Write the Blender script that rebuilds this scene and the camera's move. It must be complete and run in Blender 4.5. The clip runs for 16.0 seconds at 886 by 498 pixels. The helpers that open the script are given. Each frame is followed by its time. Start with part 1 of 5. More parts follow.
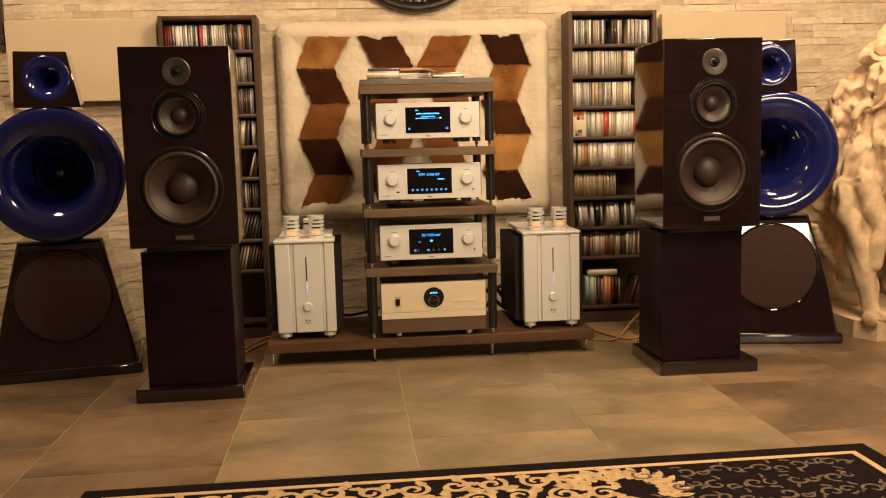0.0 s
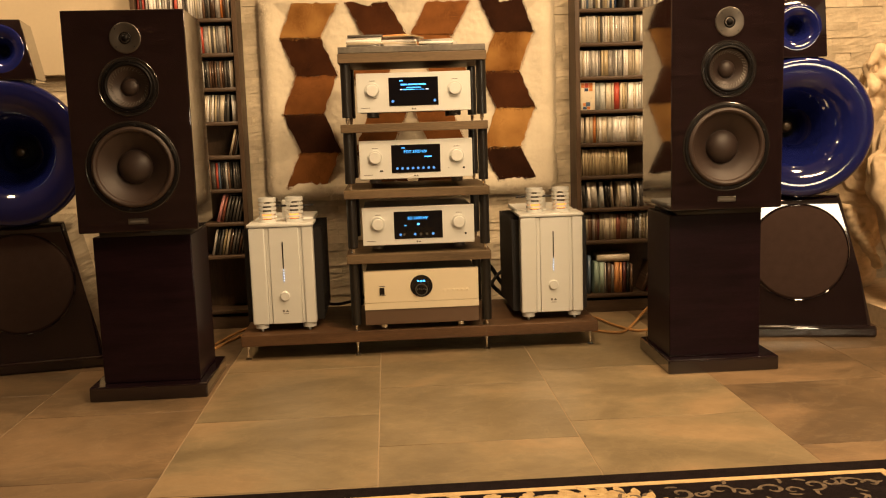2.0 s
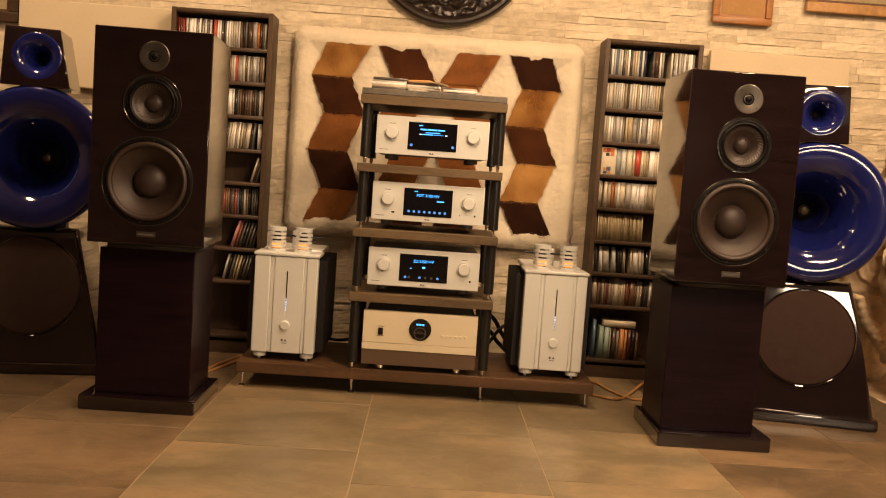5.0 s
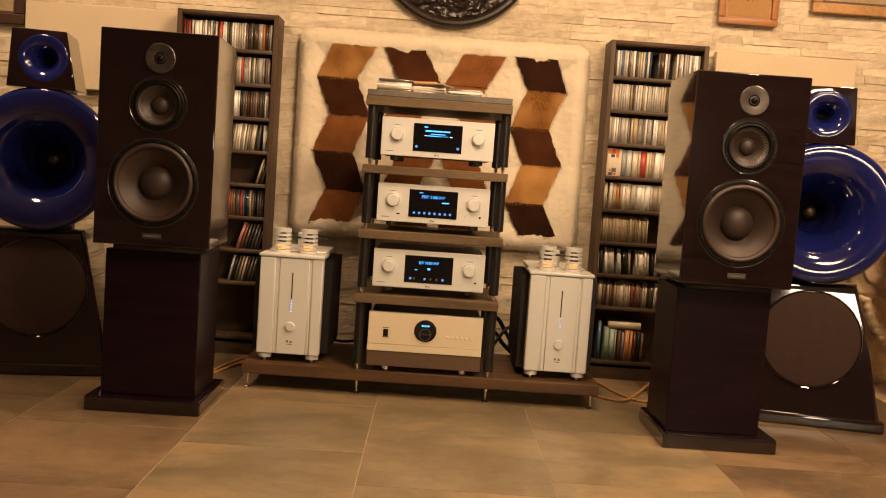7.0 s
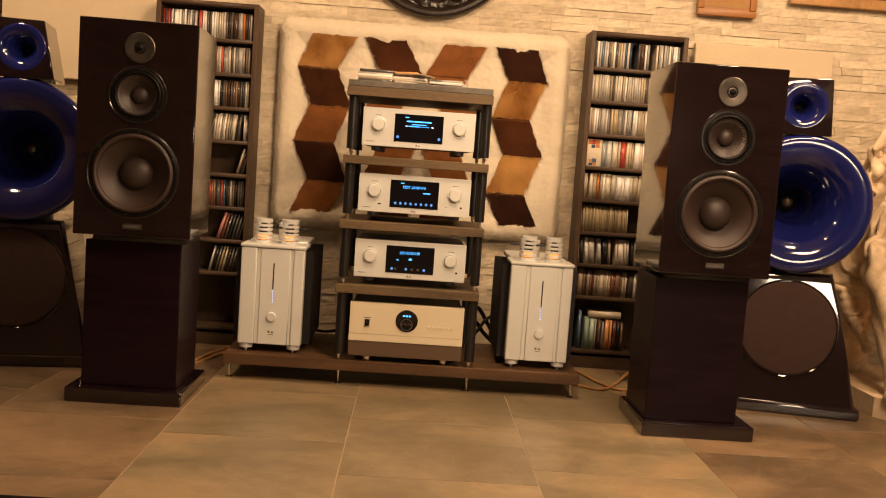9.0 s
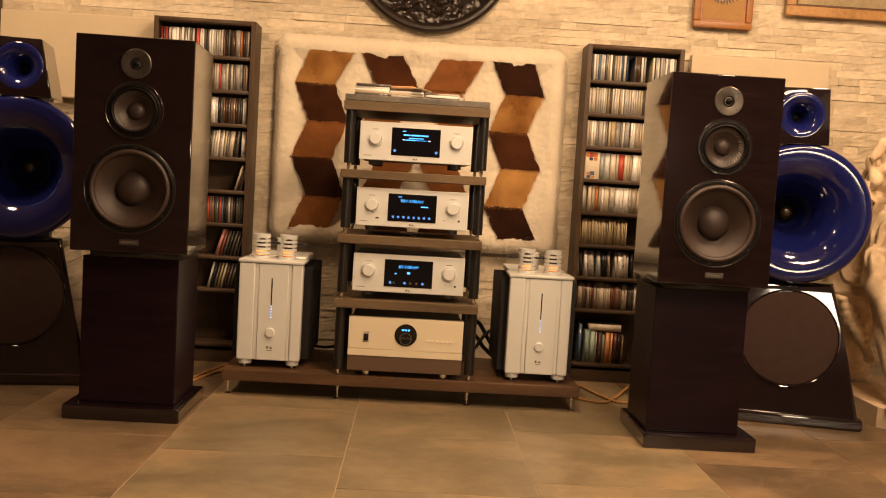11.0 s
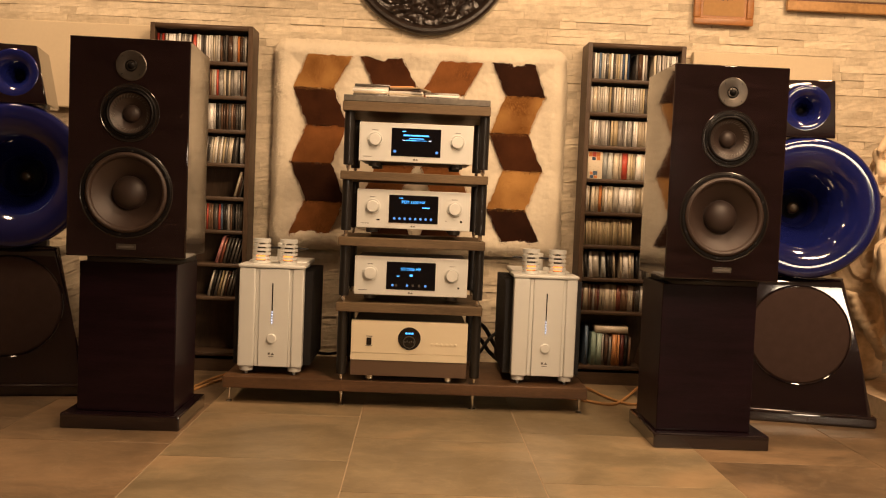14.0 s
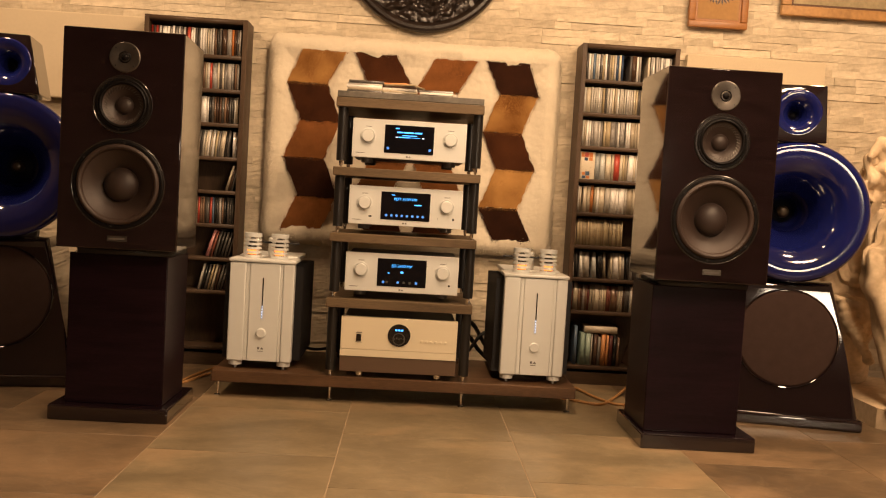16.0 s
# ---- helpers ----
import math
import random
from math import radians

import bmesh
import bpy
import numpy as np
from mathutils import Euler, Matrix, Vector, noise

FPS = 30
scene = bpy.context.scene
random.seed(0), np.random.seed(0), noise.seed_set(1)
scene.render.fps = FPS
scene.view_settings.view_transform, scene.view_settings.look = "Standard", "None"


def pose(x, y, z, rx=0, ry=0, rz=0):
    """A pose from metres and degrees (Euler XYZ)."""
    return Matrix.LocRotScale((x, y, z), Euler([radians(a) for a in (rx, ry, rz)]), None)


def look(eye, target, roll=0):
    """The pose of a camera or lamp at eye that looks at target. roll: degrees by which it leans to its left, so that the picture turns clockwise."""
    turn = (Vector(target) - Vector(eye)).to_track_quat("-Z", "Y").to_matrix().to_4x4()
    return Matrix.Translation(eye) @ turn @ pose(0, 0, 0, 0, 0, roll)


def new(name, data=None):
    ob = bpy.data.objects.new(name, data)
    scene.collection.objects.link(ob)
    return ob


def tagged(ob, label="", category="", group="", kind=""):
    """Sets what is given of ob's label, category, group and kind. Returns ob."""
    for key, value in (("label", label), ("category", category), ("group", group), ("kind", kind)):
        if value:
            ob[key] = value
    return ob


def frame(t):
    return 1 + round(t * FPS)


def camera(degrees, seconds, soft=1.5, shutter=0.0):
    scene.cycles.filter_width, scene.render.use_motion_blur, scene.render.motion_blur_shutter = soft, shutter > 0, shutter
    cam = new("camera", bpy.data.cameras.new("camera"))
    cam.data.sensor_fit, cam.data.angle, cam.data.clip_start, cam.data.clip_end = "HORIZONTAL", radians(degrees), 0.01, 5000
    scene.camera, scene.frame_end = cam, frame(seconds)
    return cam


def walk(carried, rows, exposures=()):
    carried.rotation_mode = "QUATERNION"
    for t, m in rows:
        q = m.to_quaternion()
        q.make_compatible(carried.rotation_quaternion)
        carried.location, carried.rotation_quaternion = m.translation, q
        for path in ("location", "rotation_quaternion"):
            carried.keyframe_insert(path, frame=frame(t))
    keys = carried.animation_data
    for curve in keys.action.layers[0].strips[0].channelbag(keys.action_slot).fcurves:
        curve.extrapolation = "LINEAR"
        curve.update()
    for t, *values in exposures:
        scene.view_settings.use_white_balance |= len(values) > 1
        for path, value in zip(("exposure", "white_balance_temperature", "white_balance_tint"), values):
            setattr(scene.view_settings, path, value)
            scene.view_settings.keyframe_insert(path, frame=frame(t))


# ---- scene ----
cam = camera(51.9, 16.0, soft=1.15)
METRES, EYE, TILT, LEAN, TURN = 0.74, 1.007, 0.0, 0.0, -5.7
ROWS = [
    (0.0, 0.0, 0.0, 0.0, -0.18, -6.82, 1.48),
    (0.5, 0.1396, 0.1379, -0.0272, 1.49, -7.41, 1.29),
    (1.0, 0.1844, 0.2562, -0.0515, 2.73, -8.22, 1.4),
    (1.5, 0.2035, 0.4219, -0.0367, 2.13, -8.12, 1.57),
    (2.0, 0.2784, 0.488, -0.0499, 2.17, -7.93, 1.84),
    (2.5, 0.3452, 0.474, -0.0656, 3.7, -6.5, 1.48),
    (3.0, 0.3742, 0.4618, -0.0765, 5.2, -5.85, -0.39),
    (3.5, 0.4073, 0.473, -0.0799, 5.05, -5.56, -2.2),
    (4.0, 0.4246, 0.4746, -0.0878, 4.51, -4.77, -3.74),
    (6.5, 0.4347, 0.4775, -0.0875, 5.07, -4.54, -3.99),
    (7.0, 0.4324, 0.4757, -0.085, 5.16, -4.55, -3.99),
    (7.5, 0.4324, 0.4742, -0.0831, 5.08, -4.54, -3.97),
    (8.0, 0.4349, 0.4726, -0.0835, 4.84, -4.71, -3.99),
    (8.5, 0.4322, 0.4637, -0.0807, 4.47, -4.84, -3.96),
    (9.0, 0.4312, 0.4587, -0.0791, 3.95, -5.13, -4.04),
    (11.5, 0.4575, 0.4787, -0.1424, 4.06, -3.54, -3.04),
    (12.0, 0.4571, 0.4983, -0.1769, 3.64, -3.3, -2.28),
    (12.5, 0.458, 0.5204, -0.19, 3.63, -3.19, -2.12),
    (13.0, 0.451, 0.5299, -0.1932, 4.09, -2.97, -2.12),
    (13.5, 0.4501, 0.534, -0.2031, 4.18, -2.85, -2.15),
    (14.0, 0.4568, 0.5418, -0.2007, 4.17, -2.9, -2.34),
    (14.5, 0.4656, 0.538, -0.1972, 4.22, -2.85, -2.69),
    (15.0, 0.4657, 0.5355, -0.1959, 3.96, -2.71, -2.96),
    (15.5, 0.4613, 0.5335, -0.2003, 3.71, -2.79, -3.16),
    (16.0, 0.4542, 0.5364, -0.1979, 3.64, -3.05, -3.38),
]
walk(cam, [(t, pose(0, 0, EYE, TILT, LEAN, TURN) @ pose(METRES * x, METRES * y, METRES * z, 90 + pitch, roll, yaw)) for t, x, y, z, yaw, pitch, roll in ROWS],
     exposures=((0.0, 0.07, 6080, 7), (0.5, 0.1, 6050, 3), (1.0, 0.2, 5980, -2), (1.5, 0.22, 6080, -3), (2.0, 0.2, 6800, 4), (2.5, 0.17, 6700, 6),
                (3.0, 0.13, 6600, 9), (4.0, 0.07, 6500, 10), (9.0, 0.07, 6500, 12), (16.0, 0.07, 6500, 12)))

# ---- light ----
X0, X1, Y0 = -4.2, 4.6, -3.2  # the room's west, east and south
world = bpy.data.worlds.new("world")
scene.world = world
world.use_nodes = True
world.node_tree.nodes["Background"].inputs[0].default_value = (1.0, 0.75, 0.5, 1)
world.node_tree.nodes["Background"].inputs[1].default_value = 0.02


def lamp(name, m, size, watts, colour=(1.0, 0.66, 0.34), sy=None):
    data = bpy.data.lights.new(name, "AREA")
    data.energy, data.color, data.size = watts, colour, size
    data.shape = "RECTANGLE" if sy else "DISK"
    if sy:
        data.size_y = sy
    ob = new(name, data)
    ob.matrix_world = m
    return ob


CEIL = 2.75
WARM = (1.0, 0.662, 0.385)
lamp("ceiling_spot_middle", look((0.6, 3.2, CEIL - 0.03), (0.6, 3.75, 0.6)), 0.35, 42, WARM)
lamp("ceiling_spot_east", look((2.5, 3.2, CEIL - 0.03), (2.5, 3.8, 0.6)), 0.35, 48, WARM)
lamp("ceiling_spot_west", look((-1.5, 3.75, CEIL - 0.03), (-1.3, 3.6, 0)), 0.3, 31, WARM)
lamp("ceiling_lamp", look((1.75, 1.6, CEIL - 0.05), (0.8, 2.6, 0)), 1.2, 133, WARM, 0.5)
lamp("wall_light", look((2.4, Y0 + 0.06, 1.42), (2.4, 1.5, 1.42)), 1.0, 42, (1.0, 0.78, 0.54), 0.5)

# ---- materials ----


def mat(name, colour, rough=0.5, metal=0.0, var=0.12, scale=6.0, fine=60.0, bump=0.0, bscale=120.0, spec=0.5, coat=0.0,
        per_object=0.0, stretch=(1, 1, 1), hue=None, island=False, detail=4, distort=0.0):
    """A principled material whose colour varies at two scales, with fine relief. hue: a second colour to drift to."""
    m = bpy.data.materials.new(name)
    m.use_nodes = True
    t, p = m.node_tree, m.node_tree.nodes["Principled BSDF"]
    co = t.nodes.new("ShaderNodeTexCoord")
    mp = t.nodes.new("ShaderNodeMapping")
    mp.inputs["Scale"].default_value = stretch
    t.links.new(co.outputs["Object"], mp.inputs[0])
    big, small = t.nodes.new("ShaderNodeTexNoise"), t.nodes.new("ShaderNodeTexNoise")
    big.inputs["Scale"].default_value, small.inputs["Scale"].default_value = scale, fine
    big.inputs["Detail"].default_value, small.inputs["Detail"].default_value = detail, 3
    big.inputs["Distortion"].default_value = distort
    if per_object and not island:  # so that alike pieces don't repeat one pattern
        oi, sh0 = t.nodes.new("ShaderNodeObjectInfo"), t.nodes.new("ShaderNodeMath")
        sh0.operation = "MULTIPLY"
        sh0.inputs[1].default_value = 61.0
        t.links.new(oi.outputs["Random"], sh0.inputs[0])
        t.links.new(sh0.outputs[0], mp.inputs["Location"])
    t.links.new(mp.outputs[0], big.inputs["Vector"])
    t.links.new(mp.outputs[0], small.inputs["Vector"])
    add = t.nodes.new("ShaderNodeMath")
    add.operation = "MULTIPLY_ADD"
    add.inputs[1].default_value = 0.4
    t.links.new(small.outputs[0], add.inputs[0])
    half = t.nodes.new("ShaderNodeMath")
    half.operation = "MULTIPLY"
    half.inputs[1].default_value = 0.6
    t.links.new(big.outputs[0], half.inputs[0])
    t.links.new(half.outputs[0], add.inputs[2])
    value = add.outputs[0]
    if per_object:
        info = t.nodes.new("ShaderNodeNewGeometry" if island else "ShaderNodeObjectInfo")
        po = t.nodes.new("ShaderNodeMath")
        po.operation = "MULTIPLY_ADD"
        po.inputs[1].default_value = per_object
        t.links.new(info.outputs["Random Per Island" if island else "Random"], po.inputs[0])
        t.links.new(value, po.inputs[2])
        sh = t.nodes.new("ShaderNodeMath")
        sh.operation = "SUBTRACT"
        sh.inputs[1].default_value = per_object / 2
        t.links.new(po.outputs[0], sh.inputs[0])
        value = sh.outputs[0]
    ramp = t.nodes.new("ShaderNodeValToRGB")
    ramp.color_ramp.elements[0].position, ramp.color_ramp.elements[1].position = 0.3, 0.7
    lo = [c * (1 - var) for c in colour]
    hi = list(hue) if hue else [min(1, c * (1 + var)) for c in colour]
    ramp.color_ramp.elements[0].color, ramp.color_ramp.elements[1].color = (*lo, 1), (*hi, 1)
    t.links.new(value, ramp.inputs[0])
    t.links.new(ramp.outputs[0], p.inputs["Base Color"])
    p.inputs["Roughness"].default_value, p.inputs["Metallic"].default_value = rough, metal
    p.inputs["Specular IOR Level"].default_value, p.inputs["Coat Weight"].default_value = spec, coat
    p.inputs["Coat Roughness"].default_value = 0.03
    if bump:
        n, b = t.nodes.new("ShaderNodeTexNoise"), t.nodes.new("ShaderNodeBump")
        n.inputs["Scale"].default_value, n.inputs["Detail"].default_value = bscale, 4
        t.links.new(mp.outputs[0], n.inputs["Vector"])
        b.inputs["Strength"].default_value, b.inputs["Distance"].default_value = bump, 0.004
        t.links.new(n.outputs[0], b.inputs["Height"])
        t.links.new(b.outputs[0], p.inputs["Normal"])
    return m


def glow(name, colour, strength):
    m = bpy.data.materials.new(name)
    m.use_nodes = True
    p = m.node_tree.nodes["Principled BSDF"]
    p.inputs["Base Color"].default_value = (*[c * 0.3 for c in colour], 1)
    p.inputs["Emission Color"].default_value, p.inputs["Emission Strength"].default_value = (*colour, 1), strength
    return m


LACQUER = mat("black_lacquer", (0.0085, 0.0042, 0.006), 0.06, var=0.3, scale=3, fine=30, spec=0.6, coat=0.7, stretch=(1, 1, 8))
GRAIN = mat("black_stained_veneer", (0.0098, 0.0050, 0.0058), 0.07, var=0.65, scale=5, fine=26, coat=0.6, stretch=(1, 1, 9))
SATIN = mat("satin_black_veneer", (0.0105, 0.0043, 0.0068), 0.3, var=0.5, scale=5, fine=40, spec=0.14, stretch=(1, 1, 9))
BLACK = mat("black_paint", (0.01, 0.009, 0.009), 0.45, bump=0.1)
HEATSINK = mat("black_anodised", (0.012, 0.011, 0.012), 0.4, 0.3)
RUBBER = mat("rubber_surround", (0.0055, 0.0045, 0.0045), 0.45, var=0.2, spec=0.12)
CONE = mat("paper_cone", (0.030, 0.0170, 0.0125), 0.55, var=0.15, scale=12, bump=0.15, bscale=300)
CAP = mat("dust_cap", (0.030, 0.0185, 0.015), 0.5, var=0.12, scale=20)
GRILLE = mat("brown_grille_cloth", (0.042, 0.025, 0.0205), 0.85, var=0.15, scale=30, fine=300, bump=0.2, bscale=500, spec=0.15)
RIM = mat("glossy_black_rim", (0.013, 0.011, 0.0105), 0.2, var=0.2, spec=0.5)
PLATE = mat("brushed_tweeter_plate", (0.10, 0.088, 0.078), 0.36, 0.8, var=0.1, scale=10)
PLUG = mat("bronze_plug", (0.045, 0.03, 0.016), 0.3, 0.3)
GREYPLATE = mat("grey_plate", (0.07, 0.064, 0.056), 0.4, 0.3, var=0.1)
BLUE = mat("blue_lacquer", (0.0065, 0.0098, 0.084), 0.09, var=0.12, scale=3, coat=0.6)
BLUEDARK = mat("dark_throat", (0.002, 0.002, 0.004), 0.5, spec=0.08)
CHROME = mat("chrome", (0.75, 0.72, 0.68), 0.15, 1.0, var=0.06)
SILVER = mat("silver_aluminium", (0.66, 0.675, 0.65), 0.42, 0.15, var=0.03, scale=3, fine=200, bump=0.02, bscale=500, stretch=(0.3, 1, 6))
CHAMPAGNE = mat("champagne_aluminium", (0.82, 0.735, 0.55), 0.36, 0.3, var=0.03, scale=3, fine=200, bump=0.02, bscale=500, stretch=(0.2, 1, 8))
BRONZE = mat("dark_champagne", (0.15, 0.10, 0.07), 0.3, 0.4, var=0.06, stretch=(0.2, 1, 8))
GREYMETAL = mat("grey_metal", (0.1, 0.095, 0.09), 0.45, 0.6)
GLASS = mat("display_glass", (0.004, 0.004, 0.006), 0.08, var=0.1)
WENGE = mat("dark_wood", (0.10, 0.066, 0.036), 0.5, var=0.4, scale=4, fine=50, bump=0.12, bscale=80, spec=0.3, stretch=(0.6, 6, 6), hue=(0.185, 0.128, 0.073))
PLATFORMWOOD = mat("platform_wood", (0.072, 0.038, 0.019), 0.42, var=0.4, scale=4, fine=50, bump=0.12, bscale=80, spec=0.3, stretch=(0.6, 6, 6), hue=(0.135, 0.072, 0.036))
SLATE = mat("slate_plate", (0.11, 0.1, 0.085), 0.3, var=0.4, scale=10, fine=70, bump=0.15, hue=(0.2, 0.18, 0.15))
SHELFWOOD = mat("shelf_wood", (0.062, 0.038, 0.023), 0.45, var=0.35, scale=4, fine=50, bump=0.08, bscale=80, spec=0.3, stretch=(6, 6, 0.6), hue=(0.108, 0.069, 0.043))
SHELFBOARD = mat("shelf_board", (0.055, 0.033, 0.02), 0.45, var=0.35, scale=4, fine=50, bump=0.08, bscale=80, spec=0.3, stretch=(0.6, 6, 6), hue=(0.098, 0.062, 0.038))
POST = mat("black_post", (0.012, 0.0105, 0.0095), 0.3, var=0.1)
GROUT = mat("wall_mortar", (0.60, 0.50, 0.36), 0.9, bump=0.4, bscale=60)
STONE = mat("split_stone", (0.57, 0.48, 0.345), 0.88, var=0.2, scale=11, fine=34, bump=0.9, bscale=48, per_object=0.28, hue=(0.70, 0.605, 0.45), detail=6)
STONEREST = mat("split_stone_field", (0.57, 0.48, 0.345), 0.88, var=0.2, scale=11, fine=34, bump=0.9, bscale=48, per_object=0.28, hue=(0.70, 0.605, 0.45), detail=6, island=True)
PLASTER = mat("plaster", (0.42, 0.32, 0.25), 0.9, var=0.06, bump=0.1)
CEILING = mat("ceiling_paint", (0.62, 0.57, 0.5), 0.9, var=0.05, bump=0.05)
PANEL = mat("cream_fabric", (0.60, 0.50, 0.35), 0.9, var=0.04, scale=4, bump=0.2, bscale=600)


def slate(name, dull, mid, warm):
    """Slate-look tile: clouds of three tones, fine grain and a few pale veins."""
    m = bpy.data.materials.new(name)
    m.use_nodes = True
    t, p = m.node_tree, m.node_tree.nodes["Principled BSDF"]
    N, L = t.nodes.new, t.links.new
    co, mp, info, k = N("ShaderNodeTexCoord"), N("ShaderNodeMapping"), N("ShaderNodeObjectInfo"), N("ShaderNodeMath")
    k.operation, k.inputs[1].default_value = "MULTIPLY", 47.0
    L(info.outputs["Random"], k.inputs[0])
    L(k.outputs[0], mp.inputs["Location"])
    mp.inputs["Scale"].default_value = (1.0, 1.25, 1.0)
    L(co.outputs["Object"], mp.inputs[0])

    def clouds(scale, detail, distort, rough=0.6):
        n = N("ShaderNodeTexNoise")
        for key, v in (("Scale", scale), ("Detail", detail), ("Distortion", distort), ("Roughness", rough)):
            n.inputs[key].default_value = v
        L(mp.outputs[0], n.inputs["Vector"])
        return n.outputs[0]

    ramp = N("ShaderNodeValToRGB")
    e = ramp.color_ramp.elements
    e[0].position, e[0].color = 0.40, (*dull, 1)
    e[1].position, e[1].color = 0.63, (*warm, 1)
    c = e.new(0.51)
    c.color = (*mid, 1)
    L(clouds(1.5, 7, 0.7), ramp.inputs[0])
    grain = N("ShaderNodeMapRange")
    grain.inputs[1].default_value, grain.inputs[2].default_value, grain.inputs[3].default_value, grain.inputs[4].default_value = 0.3, 0.7, 0.86, 1.1
    L(clouds(16, 8, 0.4, 0.7), grain.inputs[0])
    mul = N("ShaderNodeMix")
    mul.data_type, mul.blend_type = "RGBA", "MULTIPLY"
    mul.inputs[0].default_value = 1.0
    L(ramp.outputs[0], mul.inputs[6])
    L(grain.outputs[0], mul.inputs[7])
    band, vein, hue = N("ShaderNodeMath"), N("ShaderNodeMapRange"), N("ShaderNodeMix")
    band.operation, band.inputs[1].default_value, band.inputs[2].default_value = "COMPARE", 0.5, 0.012
    L(clouds(2.6, 5, 1.6), band.inputs[0])
    vein.inputs[4].default_value = 0.09
    L(band.outputs[0], vein.inputs[0])
    hue.data_type = "RGBA"
    hue.inputs[7].default_value = (0.42, 0.33, 0.21, 1)
    L(vein.outputs[0], hue.inputs[0])
    L(mul.outputs[2], hue.inputs[6])
    L(hue.outputs[2], p.inputs["Base Color"])
    rg = N("ShaderNodeMapRange")
    rg.inputs[3].default_value, rg.inputs[4].default_value = 0.28, 0.5
    L(clouds(9, 5, 0.3), rg.inputs[0])
    L(rg.outputs[0], p.inputs["Roughness"])
    bp = N("ShaderNodeBump")
    bp.inputs["Strength"].default_value, bp.inputs["Distance"].default_value = 0.16, 0.004
    L(clouds(30, 6, 0.2), bp.inputs["Height"])
    L(bp.outputs[0], p.inputs["Normal"])
    return m


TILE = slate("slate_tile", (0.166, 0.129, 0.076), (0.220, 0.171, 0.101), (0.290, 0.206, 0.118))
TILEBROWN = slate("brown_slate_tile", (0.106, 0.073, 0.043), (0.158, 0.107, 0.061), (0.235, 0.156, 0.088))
TILEGROUT = mat("tile_grout", (0.36, 0.275, 0.18), 0.85, bump=0.2)
WOOL = mat("loose_wool", (0.72, 0.645, 0.51), 0.95, var=0.04, scale=9, spec=0.05)
FLEECE = mat("white_fleece", (0.68, 0.605, 0.475), 0.95, var=0.05, scale=9, bump=0.35, bscale=90, spec=0.1)
FURS = {
    "golden": mat("golden_brown_fur", (0.24, 0.092, 0.02), 0.8, var=0.35, scale=5, fine=9, bump=0.2, bscale=150, spec=0.08, detail=1.5, per_object=0.15, hue=(0.56, 0.305, 0.098)),
    "brown": mat("brown_fur", (0.15, 0.054, 0.015), 0.8, var=0.4, scale=6, fine=13, bump=0.2, bscale=150, spec=0.08, detail=1.5, per_object=0.15, hue=(0.30, 0.115, 0.034)),
    "dark": mat("dark_brown_fur", (0.042, 0.013, 0.0045), 0.8, var=0.4, scale=6, fine=13, bump=0.2, bscale=150, spec=0.08, detail=1.5, per_object=0.15, hue=(0.082, 0.027, 0.009)),
    "black": mat("blackish_fur", (0.022, 0.0075, 0.0035), 0.8, var=0.4, scale=6, fine=13, bump=0.2, bscale=150, spec=0.08, detail=1.5, per_object=0.15, hue=(0.042, 0.014, 0.006)),
}
CARVED = mat("carved_dark_wood", (0.015, 0.0095, 0.007), 0.3, var=0.4, scale=10, bump=0.2)
FRAMEWOOD = mat("orange_frame_wood", (0.33, 0.138, 0.036), 0.4, var=0.25, scale=6, fine=50, stretch=(1, 1, 5))
FRAMEDARK = mat("dark_frame_wood", (0.045, 0.025, 0.015), 0.45, var=0.3)
LIONSTONE = mat("carved_sandstone", (0.60, 0.45, 0.28), 0.85, var=0.22, scale=5, fine=40, bump=0.25, bscale=70, hue=(0.74, 0.58, 0.39))
CYAN = glow("display_cyan", (0.07, 0.42, 1.0), 2.0)
ICON = glow("display_icon", (0.10, 0.32, 0.85), 0.75)
WHITELED = glow("display_white", (0.7, 0.78, 1.0), 1.5)
EMBER = glow("tube_glow", (1.0, 0.28, 0.05), 2.2)
INK = mat("dark_print", (0.10, 0.09, 0.08), 0.5)
CABLE = mat("orange_cable", (0.42, 0.22, 0.08), 0.5)
BLACKCABLE = mat("black_cable", (0.012, 0.011, 0.01), 0.5)

# ---- mesh helpers ----


def box(bm, x0, x1, y0, y1, z0, z1, bevel=0.0, seg=1):
    r = bmesh.ops.create_cube(bm, size=1, matrix=Matrix.Translation(((x0 + x1) / 2, (y0 + y1) / 2, (z0 + z1) / 2)) @ Matrix.Diagonal((x1 - x0, y1 - y0, z1 - z0, 1)))
    if bevel:
        es = list({e for v in r["verts"] for e in v.link_edges})
        bmesh.ops.bevel(bm, geom=es, offset=bevel, segments=seg, affect="EDGES", profile=0.5)


def a_box(*args, **kw):
    bm = bmesh.new()
    box(bm, *args, **kw)
    return bm


